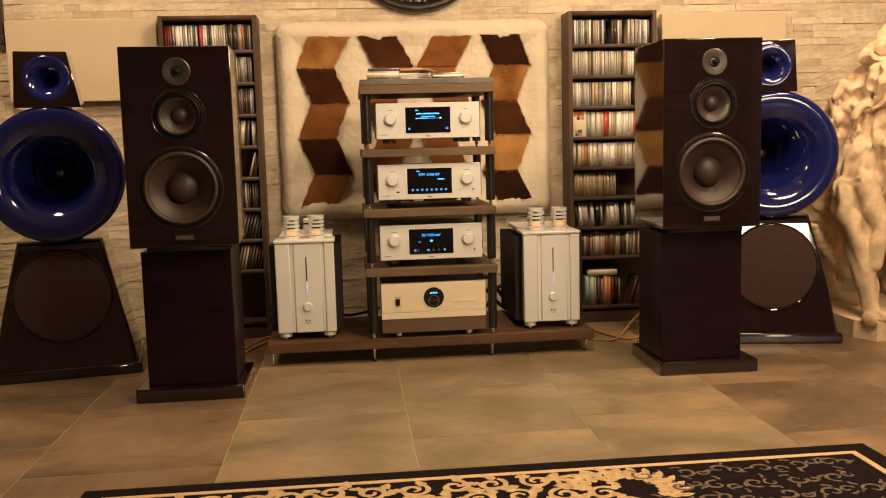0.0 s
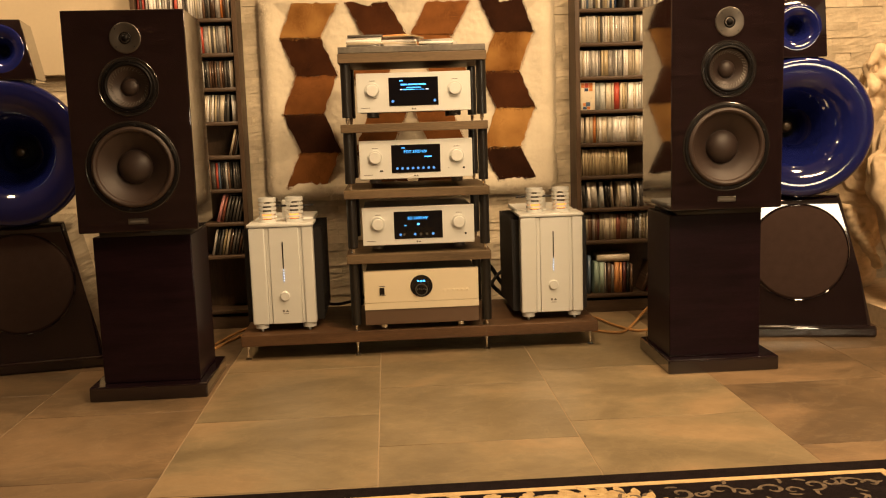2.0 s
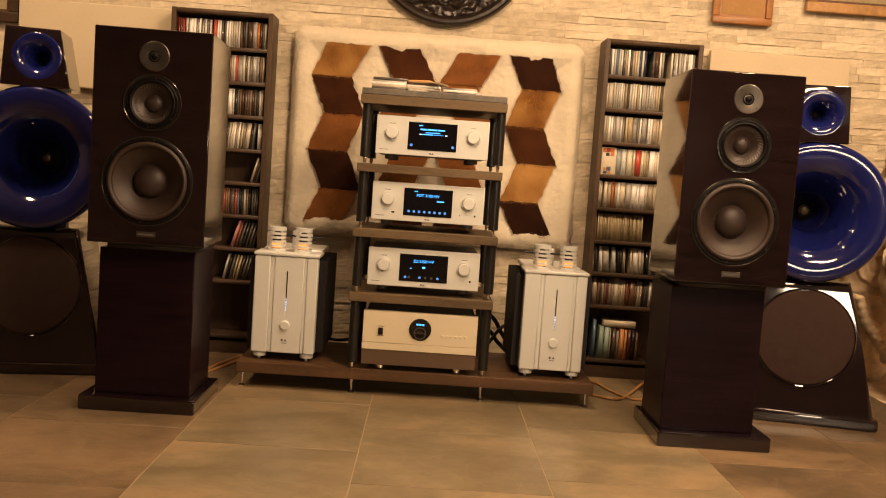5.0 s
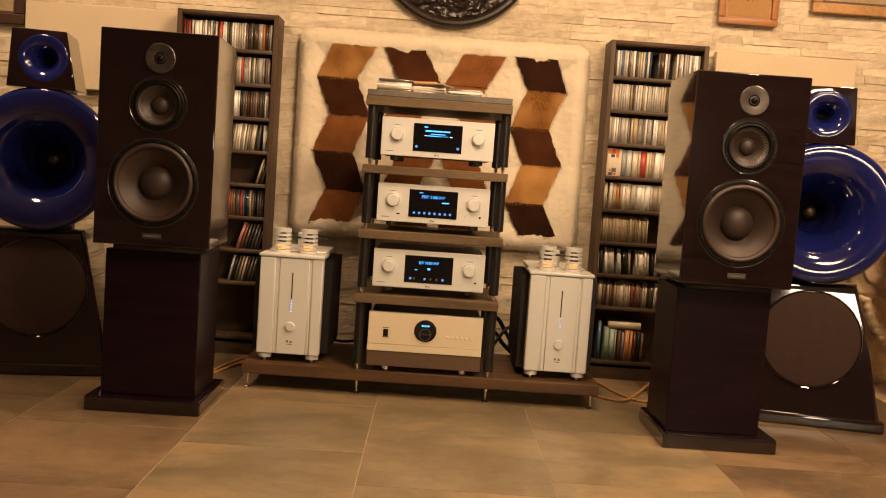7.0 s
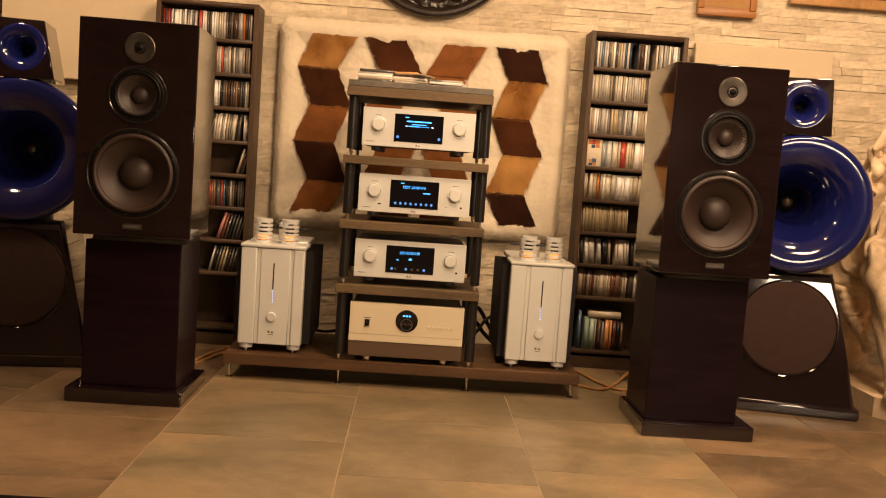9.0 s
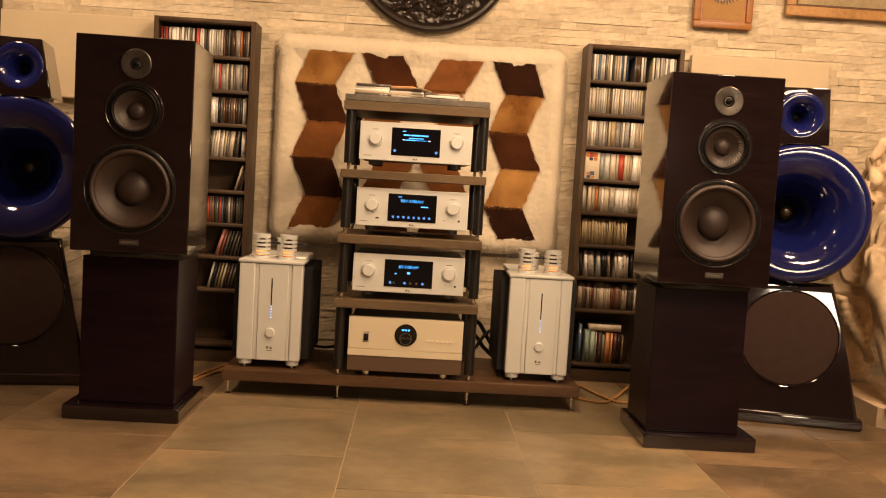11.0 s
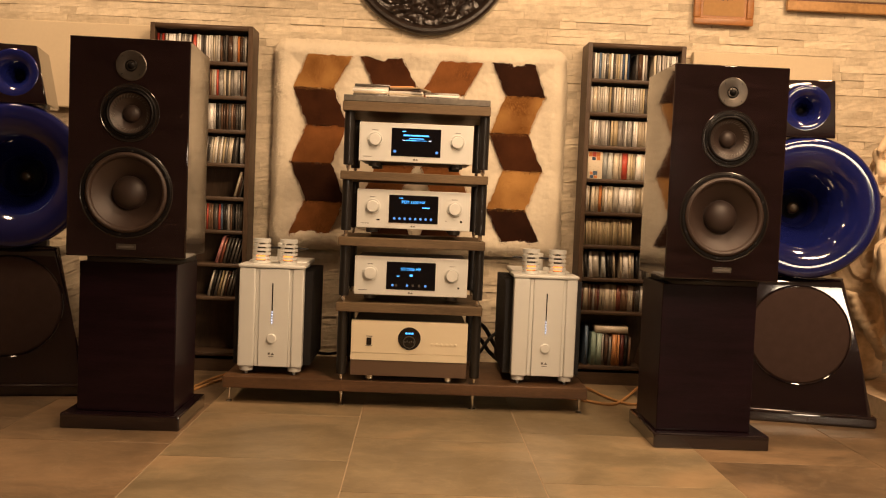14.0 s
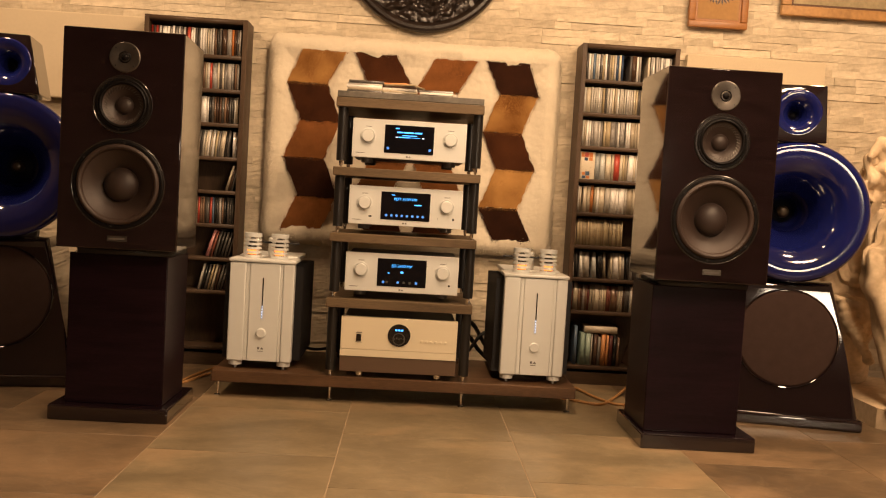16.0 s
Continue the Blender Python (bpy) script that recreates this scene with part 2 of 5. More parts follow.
def lathe(profile, seg=48, m=Matrix(), closed=False, bm=None):
    """Turn (radius, along) pairs round z, then place by m."""
    bm = bm or bmesh.new()
    rings = []
    for r, z in profile:
        if r < 1e-6:
            rings.append([bm.verts.new(m @ Vector((0, 0, z)))])
        else:
            rings.append([bm.verts.new(m @ Vector((r * math.cos(2 * math.pi * i / seg), r * math.sin(2 * math.pi * i / seg), z))) for i in range(seg)])
    pairs = list(zip(rings, rings[1:])) + ([(rings[-1], rings[0])] if closed else [])
    for a, b in pairs:
        for i in range(seg):
            j = (i + 1) % seg
            if len(a) == 1 and len(b) == 1:
                continue
            if len(a) == 1:
                bm.faces.new((a[0], b[i], b[j]))
            elif len(b) == 1:
                bm.faces.new((a[i], a[j], b[0]))
            else:
                bm.faces.new((a[i], a[j], b[j], b[i]))
    return bm


FRONT = Matrix.Rotation(radians(90), 4, "X")  # a turned thing's axis points to -y


def front(x, y, z):
    return Matrix.Translation((x, y, z)) @ FRONT


def rod(r, h, x, y, z, seg=20, bevel=0.0, m=None, bm=None):
    b = min(bevel, r * 0.9, h * 0.45)
    prof = [(0, 0), (r - b, 0), (r, b), (r, h - b), (r - b, h), (0, h)] if b else [(0, 0), (r, 0), (r, h), (0, h)]
    return lathe(prof, seg, m if m is not None else Matrix.Translation((x, y, z)), bm=bm)


def prism(bm, pts, y0, y1, bevel=0.0, seg=2):
    """A solid with the outline pts in x and z, from y0 to y1."""
    a = [bm.verts.new((x, y0, z)) for x, z in pts]
    b = [bm.verts.new((x, y1, z)) for x, z in pts]
    n = len(pts)
    bm.faces.new(a)
    bm.faces.new(b[::-1])
    for i in range(n):
        bm.faces.new((a[i], b[i], b[(i + 1) % n], a[(i + 1) % n]))
    if bevel:
        bmesh.ops.bevel(bm, geom=list({e for v in a + b for e in v.link_edges}), offset=bevel, segments=seg, affect="EDGES", profile=0.5)
    return bm


def mesh_of(name, bm, material):
    bmesh.ops.recalc_face_normals(bm, faces=bm.faces)
    for f in bm.faces:
        f.smooth = f.calc_area() < 0.012
    for e in bm.edges:
        if len(e.link_faces) == 2 and e.calc_face_angle(0) > 0.45:
            e.smooth = False
    me = bpy.data.meshes.new(name)
    bm.to_mesh(me)
    bm.free()
    me.materials.append(material)
    return me


def part(name, bm, material, parent, label=""):
    ob = new(name, mesh_of(name, bm, material))
    ob.parent = parent
    return tagged(ob, label)


def solid(name, bm, material, label, category, group="", kind="", m=Matrix()):
    ob = new(name, mesh_of(name, bm, material))
    ob.matrix_world = m
    return tagged(ob, label, category, group, kind)


def thing(name, label, category, m, group="", kind=""):
    ob = new(name)
    ob.matrix_world = m
    return tagged(ob, label, category, group, kind)


def tube(pts, r, seg=8, steps=10):
    """A round cord through pts by a smooth curve."""
    P = [Vector(p) for p in pts]
    P = [P[0] * 2 - P[1], *P, P[-1] * 2 - P[-2]]
    line = []
    for i in range(1, len(P) - 2):
        for k in range(steps):
            u = k / steps
            a, b, c, d = P[i - 1:i + 3]
            line.append(0.5 * (2 * b + (c - a) * u + (2 * a - 5 * b + 4 * c - d) * u * u + (3 * b - a - 3 * c + d) * u ** 3))
    line.append(P[-2])
    bm = bmesh.new()
    rings = []
    for i, p in enumerate(line):
        d = (line[min(i + 1, len(line) - 1)] - line[max(i - 1, 0)]).normalized()
        side = d.cross(Vector((0, 0.1, 1))).normalized()
        up = side.cross(d)
        rings.append([bm.verts.new(p + r * (math.cos(2 * math.pi * k / seg) * side + math.sin(2 * math.pi * k / seg) * up)) for k in range(seg)])
    for a, b in zip(rings, rings[1:]):
        for k in range(seg):
            bm.faces.new((a[k], a[(k + 1) % seg], b[(k + 1) % seg], b[k]))
    bm.faces.new(rings[0])
    bm.faces.new(rings[-1][::-1])
    return bm


def letters(name, text, size, x, y, z, material, parent, align="CENTER"):
    cu = bpy.data.curves.new(name, "FONT")
    cu.body, cu.size, cu.align_x, cu.extrude = text, size, align, 0.0002
    ob = bpy.data.objects.new(name, cu)
    me = bpy.data.meshes.new_from_object(ob)
    bpy.data.objects.remove(ob)
    me.materials.clear()
    me.materials.append(material)
    ob = new(name, me)
    ob.parent = parent
    ob.matrix_basis = pose(x, y, z, 90, 0, 0)
    return ob


def bored(bm, holes):
    """bm with round blind holes: (x, y, z, radius, depth), bored from the front."""
    tmp = []
    for k, b in enumerate((bm, *(rod(r, d + 0.02, 0, 0, 0, 56, m=Matrix.Translation((x, y + d, z)) @ FRONT) for x, y, z, r, d in holes))):
        bmesh.ops.recalc_face_normals(b, faces=b.faces)
        me = bpy.data.meshes.new("raw")
        b.to_mesh(me)
        b.free()
        tmp.append(new("raw", me))
        if k:
            mo = tmp[0].modifiers.new("bore", "BOOLEAN")
            mo.object, mo.operation, mo.solver = tmp[k], "DIFFERENCE", "EXACT"
    bpy.context.view_layer.update()
    me = bpy.data.meshes.new_from_object(tmp[0].evaluated_get(bpy.context.evaluated_depsgraph_get()))
    for o in tmp:
        bpy.data.objects.remove(o)
    out = bmesh.new()
    out.from_mesh(me)
    return out


# ---- room ----
WALL = 4.95
floor = solid("floor", a_box(X0, X1, Y0, WALL, -0.14, -0.0018), TILEGROUT, "grey-brown slate-look tiled floor with pale joints", "floor", kind="structure")
wall_north = solid("wall_north", a_box(X0 - 0.2, X1 + 0.2, WALL, WALL + 0.2, -0.14, CEIL), GROUT, "wall clad in pale split-face ledge stone", "wall", kind="structure")
solid("wall_west", a_box(X0 - 0.2, X0, Y0, WALL, -0.14, CEIL), PLASTER, "plain plastered side wall", "wall", kind="structure")
solid("wall_east", a_box(X1, X1 + 0.2, Y0, WALL, -0.14, CEIL), PLASTER, "plain plastered side wall", "wall", kind="structure")
solid("wall_south", a_box(X0 - 0.2, X1 + 0.2, Y0 - 0.2, Y0, -0.14, CEIL), PLASTER, "plain plastered back wall", "wall", kind="structure")
solid("ceiling", a_box(X0 - 0.2, X1 + 0.2, Y0 - 0.2, WALL + 0.2, CEIL, CEIL + 0.15), CEILING, "plain pale ceiling", "ceiling", kind="structure")

# ---- rack on its platform ----
PT = 0.113  # the platform's top
platform = thing("rack_platform", "long low dark wooden platform on chrome spikes under rack and amplifiers", "platform", pose(0.355, 4.09, 0))
part("board", a_box(-0.755, 0.752, 0, 0.56, PT - 0.047, PT, bevel=0.004, seg=2), PLATFORMWOOD, platform)
for sx in (-0.735, -0.272, 0.279, 0.748 - 0.02):
    for sy in (0.05, 0.5):
        part("spike", lathe([(0, 0), (0.0015, 0.0), (0.0055, 0.03), (0.0055, 0.05), (0.009, 0.05), (0.009, PT - 0.047), (0, PT - 0.047)], 14, pose(sx, sy, 0)), CHROME, platform, "chrome spike foot")
        part("spike_disc", rod(0.014, 0.004, sx, sy, 0, 16, 0.001), CHROME, platform)

rack = thing("hifi_rack", "five-level rack with dark wooden shelves on black round posts", "rack", pose(0.355, 4.07, PT))
LEVELS = ((0.400, 0.437), (0.669, 0.705), (0.938, 0.973), (1.216, 1.254))
below = PT
for i, (a, b) in enumerate(LEVELS):
    sh = part("shelf", a_box(-0.3, 0.3, 0, 0.5, a - PT, b - PT, bevel=0.003, seg=2), WENGE, rack)
    for sx in (-0.272, 0.279):
        for sy in (0.035, 0.46):
            post = part("post", rod(0.0205, a - below - 0.026, sx, sy, below - PT + 0.026, 24, 0.002), POST, rack, "black lacquered post")
            part("cone_foot", lathe([(0, 0), (0.004, 0), (0.008, 0.012), (0.008, 0.027), (0, 0.027)], 12, pose(sx, sy, below - PT)), CHROME, post, "chrome cone foot")
    below = b
part("top_plate", a_box(-0.297, 0.297, 0.003, 0.497, 1.255 - PT, 1.28 - PT, bevel=0.002), SLATE, rack, "grey slate top plate")


# ---- silver components: everything relative to the front's lower middle ----
def component(name, label, z, kind, text):
    c = thing(name, label, "hi-fi component", pose(0.357, 4.095, z))
    body = part("body", a_box(-0.228, 0.228, 0.02, 0.40, 0.022, 0.172, bevel=0.003), GREYMETAL, c, "grey metal casing")
    face = part("faceplate", a_box(-0.2325, 0.2325, 0, 0.022, 0.02, 0.178, bevel=0.0025, seg=2), SILVER, c, "brushed silver aluminium front")
    disp = part("display", a_box(-0.101, 0.100, -0.0025, 0.004, 0.044, 0.158, bevel=0.001), GLASS, c, "black glass display with blue writing")
    for kx in (-0.168, 0.168):
        part("knob_ring", lathe([(0.027, 0), (0.0315, 0), (0.0315, 0.004), (0.029, 0.005), (0.027, 0.004)], 40, front(kx, 0, 0.108), closed=True), SILVER, c)
        part("knob", lathe([(0, 0.014), (0.022, 0.014), (0.0245, 0.012), (0.0255, 0), (0, 0)], 40, front(kx, 0, 0.108)), SILVER, c, "round silver knob")
        part("print_bar", a_box(kx - 0.012, kx + 0.012, -0.0008, 0.001, 0.1455, 0.1475), INK, c)
    part("print_bar", a_box(-0.215, -0.18, -0.0008, 0.001, 0.0375, 0.0395), INK, c)
    part("logo", a_box(-0.010, -0.003, -0.001, 0.001, 0.0285, 0.0345), INK, c, "dark maker's mark")
    part("logo", prism(bmesh.new(), [(-0.0015, 0.0285), (0.004, 0.0345), (0.0095, 0.0285)], -0.001, 0.001), INK, c)
    for fx in (-0.17, 0.17):
        for fy in (0.05, 0.33):
            part("foot", rod(0.024, 0.0215, fx, fy, 0.0005, 24, 0.003), GREYMETAL, c, "round grey foot")
    yb = -0.0035
    if kind == "text":
        letters("writing", text, 0.0165, -0.002, yb, 0.124, CYAN, disp)
        n = 8 if text[0] == "P" else 6
        for i in range(n):
            u = i / (n - 1) if n == 8 else (0.02, 0.12, 0.42, 0.58, 0.75, 0.92)[i]
            part("icon", rod(0.0054, 0.001, 0, 0, 0, 16, m=front(-0.078 + 0.15 * u, yb + 0.001, 0.062)), ICON if i in (0, 2, 5) or n == 8 else GREYPLATE, disp, "small round icon")
        part("print_bar", a_box(0.035, 0.065, yb, yb + 0.001, 0.106, 0.1105) if n == 8 else a_box(-0.006, 0.006, yb, yb + 0.001, 0.1, 0.108), CYAN, disp)
        part("print_bar", a_box(-0.06, -0.045, yb, yb + 0.001, 0.144, 0.147) if n == 8 else a_box(-0.058, -0.048, yb, yb + 0.001, 0.098, 0.101), CYAN, disp)
        part("sensor_dot", rod(0.004, 0.001, 0, 0, 0, 14, m=front(0.196, 0, 0.058)), GLASS, c)
        if n == 8:
            part("socket", a_box(-0.15, -0.137, -0.001, 0.001, 0.052, 0.0565), GLASS, c)
            part("sensor_dot", rod(0.002, 0.001, 0, 0, 0, 12, m=front(0.134, 0, 0.058)), GLASS, c)
    else:
        for a, b, z0, z1, mt in ((-0.058, -0.043, 0.1425, 0.1465, CYAN), (-0.052, 0.05, 0.126, 0.132, CYAN), (-0.03, 0.03, 0.115, 0.1185, CYAN),
                                 (-0.056, -0.046, 0.1075, 0.1105, WHITELED), (-0.043, 0.0, 0.107, 0.111, CYAN), (0.0, 0.042, 0.108, 0.1095, CYAN), (0.05, 0.06, 0.107, 0.111, WHITELED)):
            if b - a > 0.09:  # a line of unreadable words
                x = a
                for w in (0.026, 0.040, 0.030):
                    part("print_bar", a_box(x, x + w, yb, yb + 0.001, z0, z1), mt, disp)
                    x += w + 0.003
            else:
                part("print_bar", a_box(a, b, yb, yb + 0.001, z0, z1), mt, disp)
        for ix in (-0.086, 0.085):
            part("icon", rod(0.0058, 0.001, 0, 0, 0, 16, m=front(ix, yb + 0.001, 0.063)), ICON, disp, "small round icon")
    return c


component("streaming_amplifier", "silver streaming preamplifier with two knobs and lit display", 0.9975, "bars", "")
component("disc_transport", "silver disc transport with two knobs and lit display", 0.7255, "text", "PDT 3100 HV")
component("disc_player", "silver converter with two knobs and lit display", 0.4515, "text", "SD 3100 HV")

psu = thing("power_conditioner", "champagne-gold power conditioner with round meter, bottom of the rack", "hi-fi component", pose(0.360, 4.085, PT))
part("body", a_box(-0.23, 0.23, 0.03, 0.42, 0.024, 0.248, bevel=0.003), GREYMETAL, psu, "grey metal casing")
part("faceplate", a_box(-0.2395, 0.2395, 0, 0.03, 0.118, 0.252, bevel=0.002), CHAMPAGNE, psu, "champagne aluminium front")
part("faceplate", a_box(-0.2395, 0.2395, 0, 0.03, 0.089, 0.1172, bevel=0.0004), CHAMPAGNE, psu)
bm = a_box(-0.2395, 0.2395, 0.004, 0.03, 0.024, 0.088, bevel=0.002)
part("lower_panel", bm, BRONZE, psu, "dark glossy lower panel")
meter = part("meter", lathe([(0, 0.002), (0.043, 0.002), (0.046, 0.004), (0.047, 0)], 40, front(0.0, 0, 0.183)), GLASS, psu, "round dark meter")
part("meter_scale", lathe([(0.022, 0.003), (0.026, 0.003)], 24, front(0.0, 0, 0.168)), GREYPLATE, meter)
for i, w in enumerate((0.009, 0.009, 0.009)):
    part("print_bar", a_box(-0.017 + i * 0.012, -0.017 + i * 0.012 + w, -0.0045, -0.003, 0.201, 0.208), CYAN, meter)
for i in range(5):
    part("print_bar", a_box(-0.02 + i * 0.009, -0.015 + i * 0.009, -0.0045, -0.003, 0.165 + 0.003 * (i % 2), 0.171 + 0.003 * (i % 2)), GREYPLATE, meter)
sw = part("power_switch", a_box(-0.175, -0.155, -0.005, 0.002, 0.152, 0.182, bevel=0.001), GLASS, psu, "black rocker switch")
part("print_bar", a_box(-0.178, -0.152, -0.0008, 0.001, 0.186, 0.189), INK, psu)
part("print_bar", a_box(-0.179, -0.151, -0.0008, 0.001, 0.147, 0.1495), INK, psu)
for i in range(6):
    part("push_button", rod(0.0055, 0.004, 0, 0, 0, 16, 0.001, m=front(0.094 + i * 0.0195, 0, 0.162)), CHAMPAGNE, psu)
for fx in (-0.16, 0.165):
    for fy in (0.05, 0.36):
        part("foot", rod(0.02, 0.0235, fx, fy, 0.0005, 20, 0.003), CHROME, psu, "bright round foot")


# ---- tube amplifiers ----
def tube_amplifier(x, side, label):
    """side: to which side the rods of the tube covers point; the front's lower middle stands at x."""
    a = thing("tube_amplifier", label, "amplifier", pose(x, 4.14, PT), "pair of mono amplifiers")
    part("body", a_box(-0.1, 0.1, 0.02, 0.45, 0.035, 0.445, bevel=0.003), SILVER, a, "silver casing")
    for s in (-1, 1):
        sink = part("heat_sink", a_box(min(s * 0.1, s * 0.113), max(s * 0.1, s * 0.113), 0.05, 0.49, 0.035, 0.432), HEATSINK, a, "black finned heat sink")
        for k in range(16):
            part("fin", a_box(min(s * 0.113, s * 0.162), max(s * 0.113, s * 0.162), 0.066 + k * 0.0278, 0.0725 + k * 0.0278, 0.035, 0.432), HEATSINK, sink)
        part("front_pillar", a_box(*((-0.133, -0.066) if s < 0 else (0.087, 0.133)), 0, 0.05, 0.034, 0.446, bevel=0.006, seg=3), SILVER, a, "silver front pillar")
        part("trim_strip", a_box(*((-0.0655, -0.0495) if s < 0 else (0.0745, 0.0865)), 0.006, 0.024, 0.036, 0.444, bevel=0.0015), SILVER, a)
        for fy in (0.05, 0.4):
            part("foot", lathe([(0, 0), (0.006, 0), (0.006, 0.015), (0.027, 0.015), (0.028, 0.017), (0.028, 0.034), (0, 0.034)], 24, pose(s * 0.1, fy if fy > 0.1 else 0.034, 0)), SILVER if fy < 0.1 else BLACK, a, "round stepped foot")
    panel = part("front_panel", a_box(-0.049, 0.074, 0.001, 0.02, 0.036, 0.444, bevel=0.002), SILVER, a, "silver centre panel")
    part("slot", a_box(-0.0022, 0.0022, 0.003, 0.006, 0.214, 0.384), GLASS, panel, "thin black level meter slot")
    for k in range(5):
        part("indicator", a_box(-0.0022, 0.0022, 0.0022, 0.004, 0.217 + k * 0.0115, 0.2225 + k * 0.0115), WHITELED, panel, "lit white segment")
    part("sensor_dot", rod(0.003, 0.002, 0, 0, 0, 12, m=front(0, 0.005, 0.195)), SILVER, panel)
    part("knob", lathe([(0, 0.010), (0.017, 0.010), (0.0195, 0.008), (0.0205, 0), (0, 0)], 32, front(0, 0.005, 0.154)), SILVER, panel, "round silver knob")
    part("logo", a_box(-0.013, -0.005, 0.004, 0.006, 0.086, 0.095), INK, panel, "dark maker's mark")
    part("logo", prism(bmesh.new(), [(-0.001, 0.086), (0.006, 0.095), (0.013, 0.086)], 0.004, 0.006), INK, panel)
    part("print_bar", a_box(-0.011, 0.011, 0.0042, 0.006, 0.077, 0.0795), INK, panel)
    for ob in panel.children:
        ob.matrix_basis = Matrix.Translation((0.006, -0.004, 0)) @ ob.matrix_basis
    part("top_plate", a_box(-0.138, 0.138, -0.004, 0.16, 0.447, 0.461, bevel=0.004, seg=2), SILVER, a, "silver top plate")
    part("rear_top_plate", a_box(-0.125, 0.125, 0.162, 0.45, 0.447, 0.467, bevel=0.003), SILVER, a)
    part("rear_can", lathe([(0, 0), (0.022, 0), (0.022, 0.072), (0.019, 0.076), (0, 0.076)], 24, pose(0.012 * side, 0.2, 0.4675)), SILVER, a, "small plain white can")
    for tx, ty, lit in ((-0.058, 0.085, 1), (0.055, 0.085, 1)):
        base = 0.4615 if ty < 0.1 else 0.4675
        cover = part("tube_cover", lathe([(0.026, 0), (0.037, 0), (0.037, 0.012), (0.034, 0.012), (0.034, 0.004), (0.026, 0.004)], 28, pose(tx, ty, base), closed=True), SILVER, a, "white slotted tube cover")
        for k in range(5):
            hh = 0.0098 if k < 4 else 0.016
            z0 = base + 0.0185 + k * 0.0172
            part("ring", lathe([(0.031, z0), (0.037, z0), (0.037, z0 + hh), (0.031, z0 + hh)], 28, pose(tx, ty, 0), closed=True), SILVER, cover)
        for k in range(4):
            an = k * math.pi / 2 + 0.785
            part("strut", a_box(-0.003, 0.003, -0.003, 0.003, base + 0.004, base + 0.098), SILVER, cover).matrix_basis = pose(tx + 0.033 * math.cos(an), ty + 0.033 * math.sin(an), 0, 0, 0, 45)
        part("tube", lathe([(0, 0.005), (0.018, 0.005), (0.02, 0.03), (0.019, 0.06), (0.012, 0.082), (0, 0.088)], 20, pose(tx, ty, base)), GREYPLATE, cover, "glass tube")
        if lit:
            part("filament", rod(0.0215, 0.022, tx, ty, base + 0.013, 16, 0.003), EMBER, cover, "glowing orange filament")
            part("rod", rod(0.0045, 0.042, 0, 0, 0, 10, m=Matrix.Translation((tx + side * 0.037, ty + 0.01, base + 0.066)) @ Matrix.Rotation(side * radians(90), 4, "Y")), BLACK, cover, "short black rod")
    return a


tube_amplifier(-0.219, 1, "tall silver mono amplifier with two glowing tube covers, beside the rack")
tube_amplifier(0.922, -1, "tall silver mono amplifier with two glowing tube covers, beside the rack")


# ---- black three-way loudspeakers ----
def driver(parent, name, x, y, z, r, cone, cap, label):
    d = part(name, lathe([(r * 0.90, 0.0), (r, 0.0), (r, 0.004), (r * 0.97, 0.007), (r * 0.92, 0.007), (r * 0.90, 0.002)], 56, front(x, y, z), closed=True), RUBBER, parent, label)
    part("surround", lathe([(r * 0.91, 0.003)] + [(r * (0.845 + 0.065 * math.cos(math.pi * k / 8)), 0.003 + r * 0.075 * math.sin(math.pi * k / 8)) for k in range(9)] + [(r * 0.77, 0.0)], 56, front(x, y, z)), CONE if name == "woofer" else RUBBER, d, "rolled surround")
    part("cone", lathe([(r * 0.785, 0.002), (r * 0.62, -r * 0.1), (cap, -r * 0.3)], 56, front(x, y, z)), CONE if name == "woofer" else CAP, d, "dished cone")
    if name == "midrange":  # a ribbed ring between cone and surround, and a bright rim
        for k in range(36):
            rib = part("rib", a_box(-r * 0.015, r * 0.015, -0.001, 0.003, -r * 0.105, r * 0.105), GREYPLATE, d)
            an = 2 * math.pi * k / 36
            rib.matrix_basis = Matrix.Translation((x, y + 0.004, z)) @ Matrix.Rotation(an, 4, "Y") @ Matrix.Translation((0, 0, r * 0.69)) @ Matrix.Rotation(0.6, 4, "Y") @ Matrix.Rotation(0.35, 4, "X")
    wide = 1.12 if name == "midrange" else 1.03
    part("rim", lathe([(r * 0.985, 0.0), (r * wide, 0.0), (r * wide, 0.002), (r * (wide - 0.02), 0.0045), (r * (wide - 0.045), 0.003), (r * 0.985, 0.003)], 64, front(x, y, z), closed=True), RIM, d, "thin glossy black rim")
    part("dust_cap", lathe([(cap * 1.02, -r * 0.29)] + [(cap * math.cos(math.pi / 2 * k / 7), -r * 0.29 + cap * 0.62 * math.sin(math.pi / 2 * k / 7)) for k in range(8)], 40, front(x, y, z)), CAP, d, "domed dust cap")
    for k in range(6):
        an = k * math.pi / 3 + 0.4
        part("screw", rod(r * 0.02 + 0.0012, 0.002, 0, 0, 0, 8, m=front(x + r * 0.945 * math.cos(an), y - 0.006, z + r * 0.945 * math.sin(an))), BLACK, d)


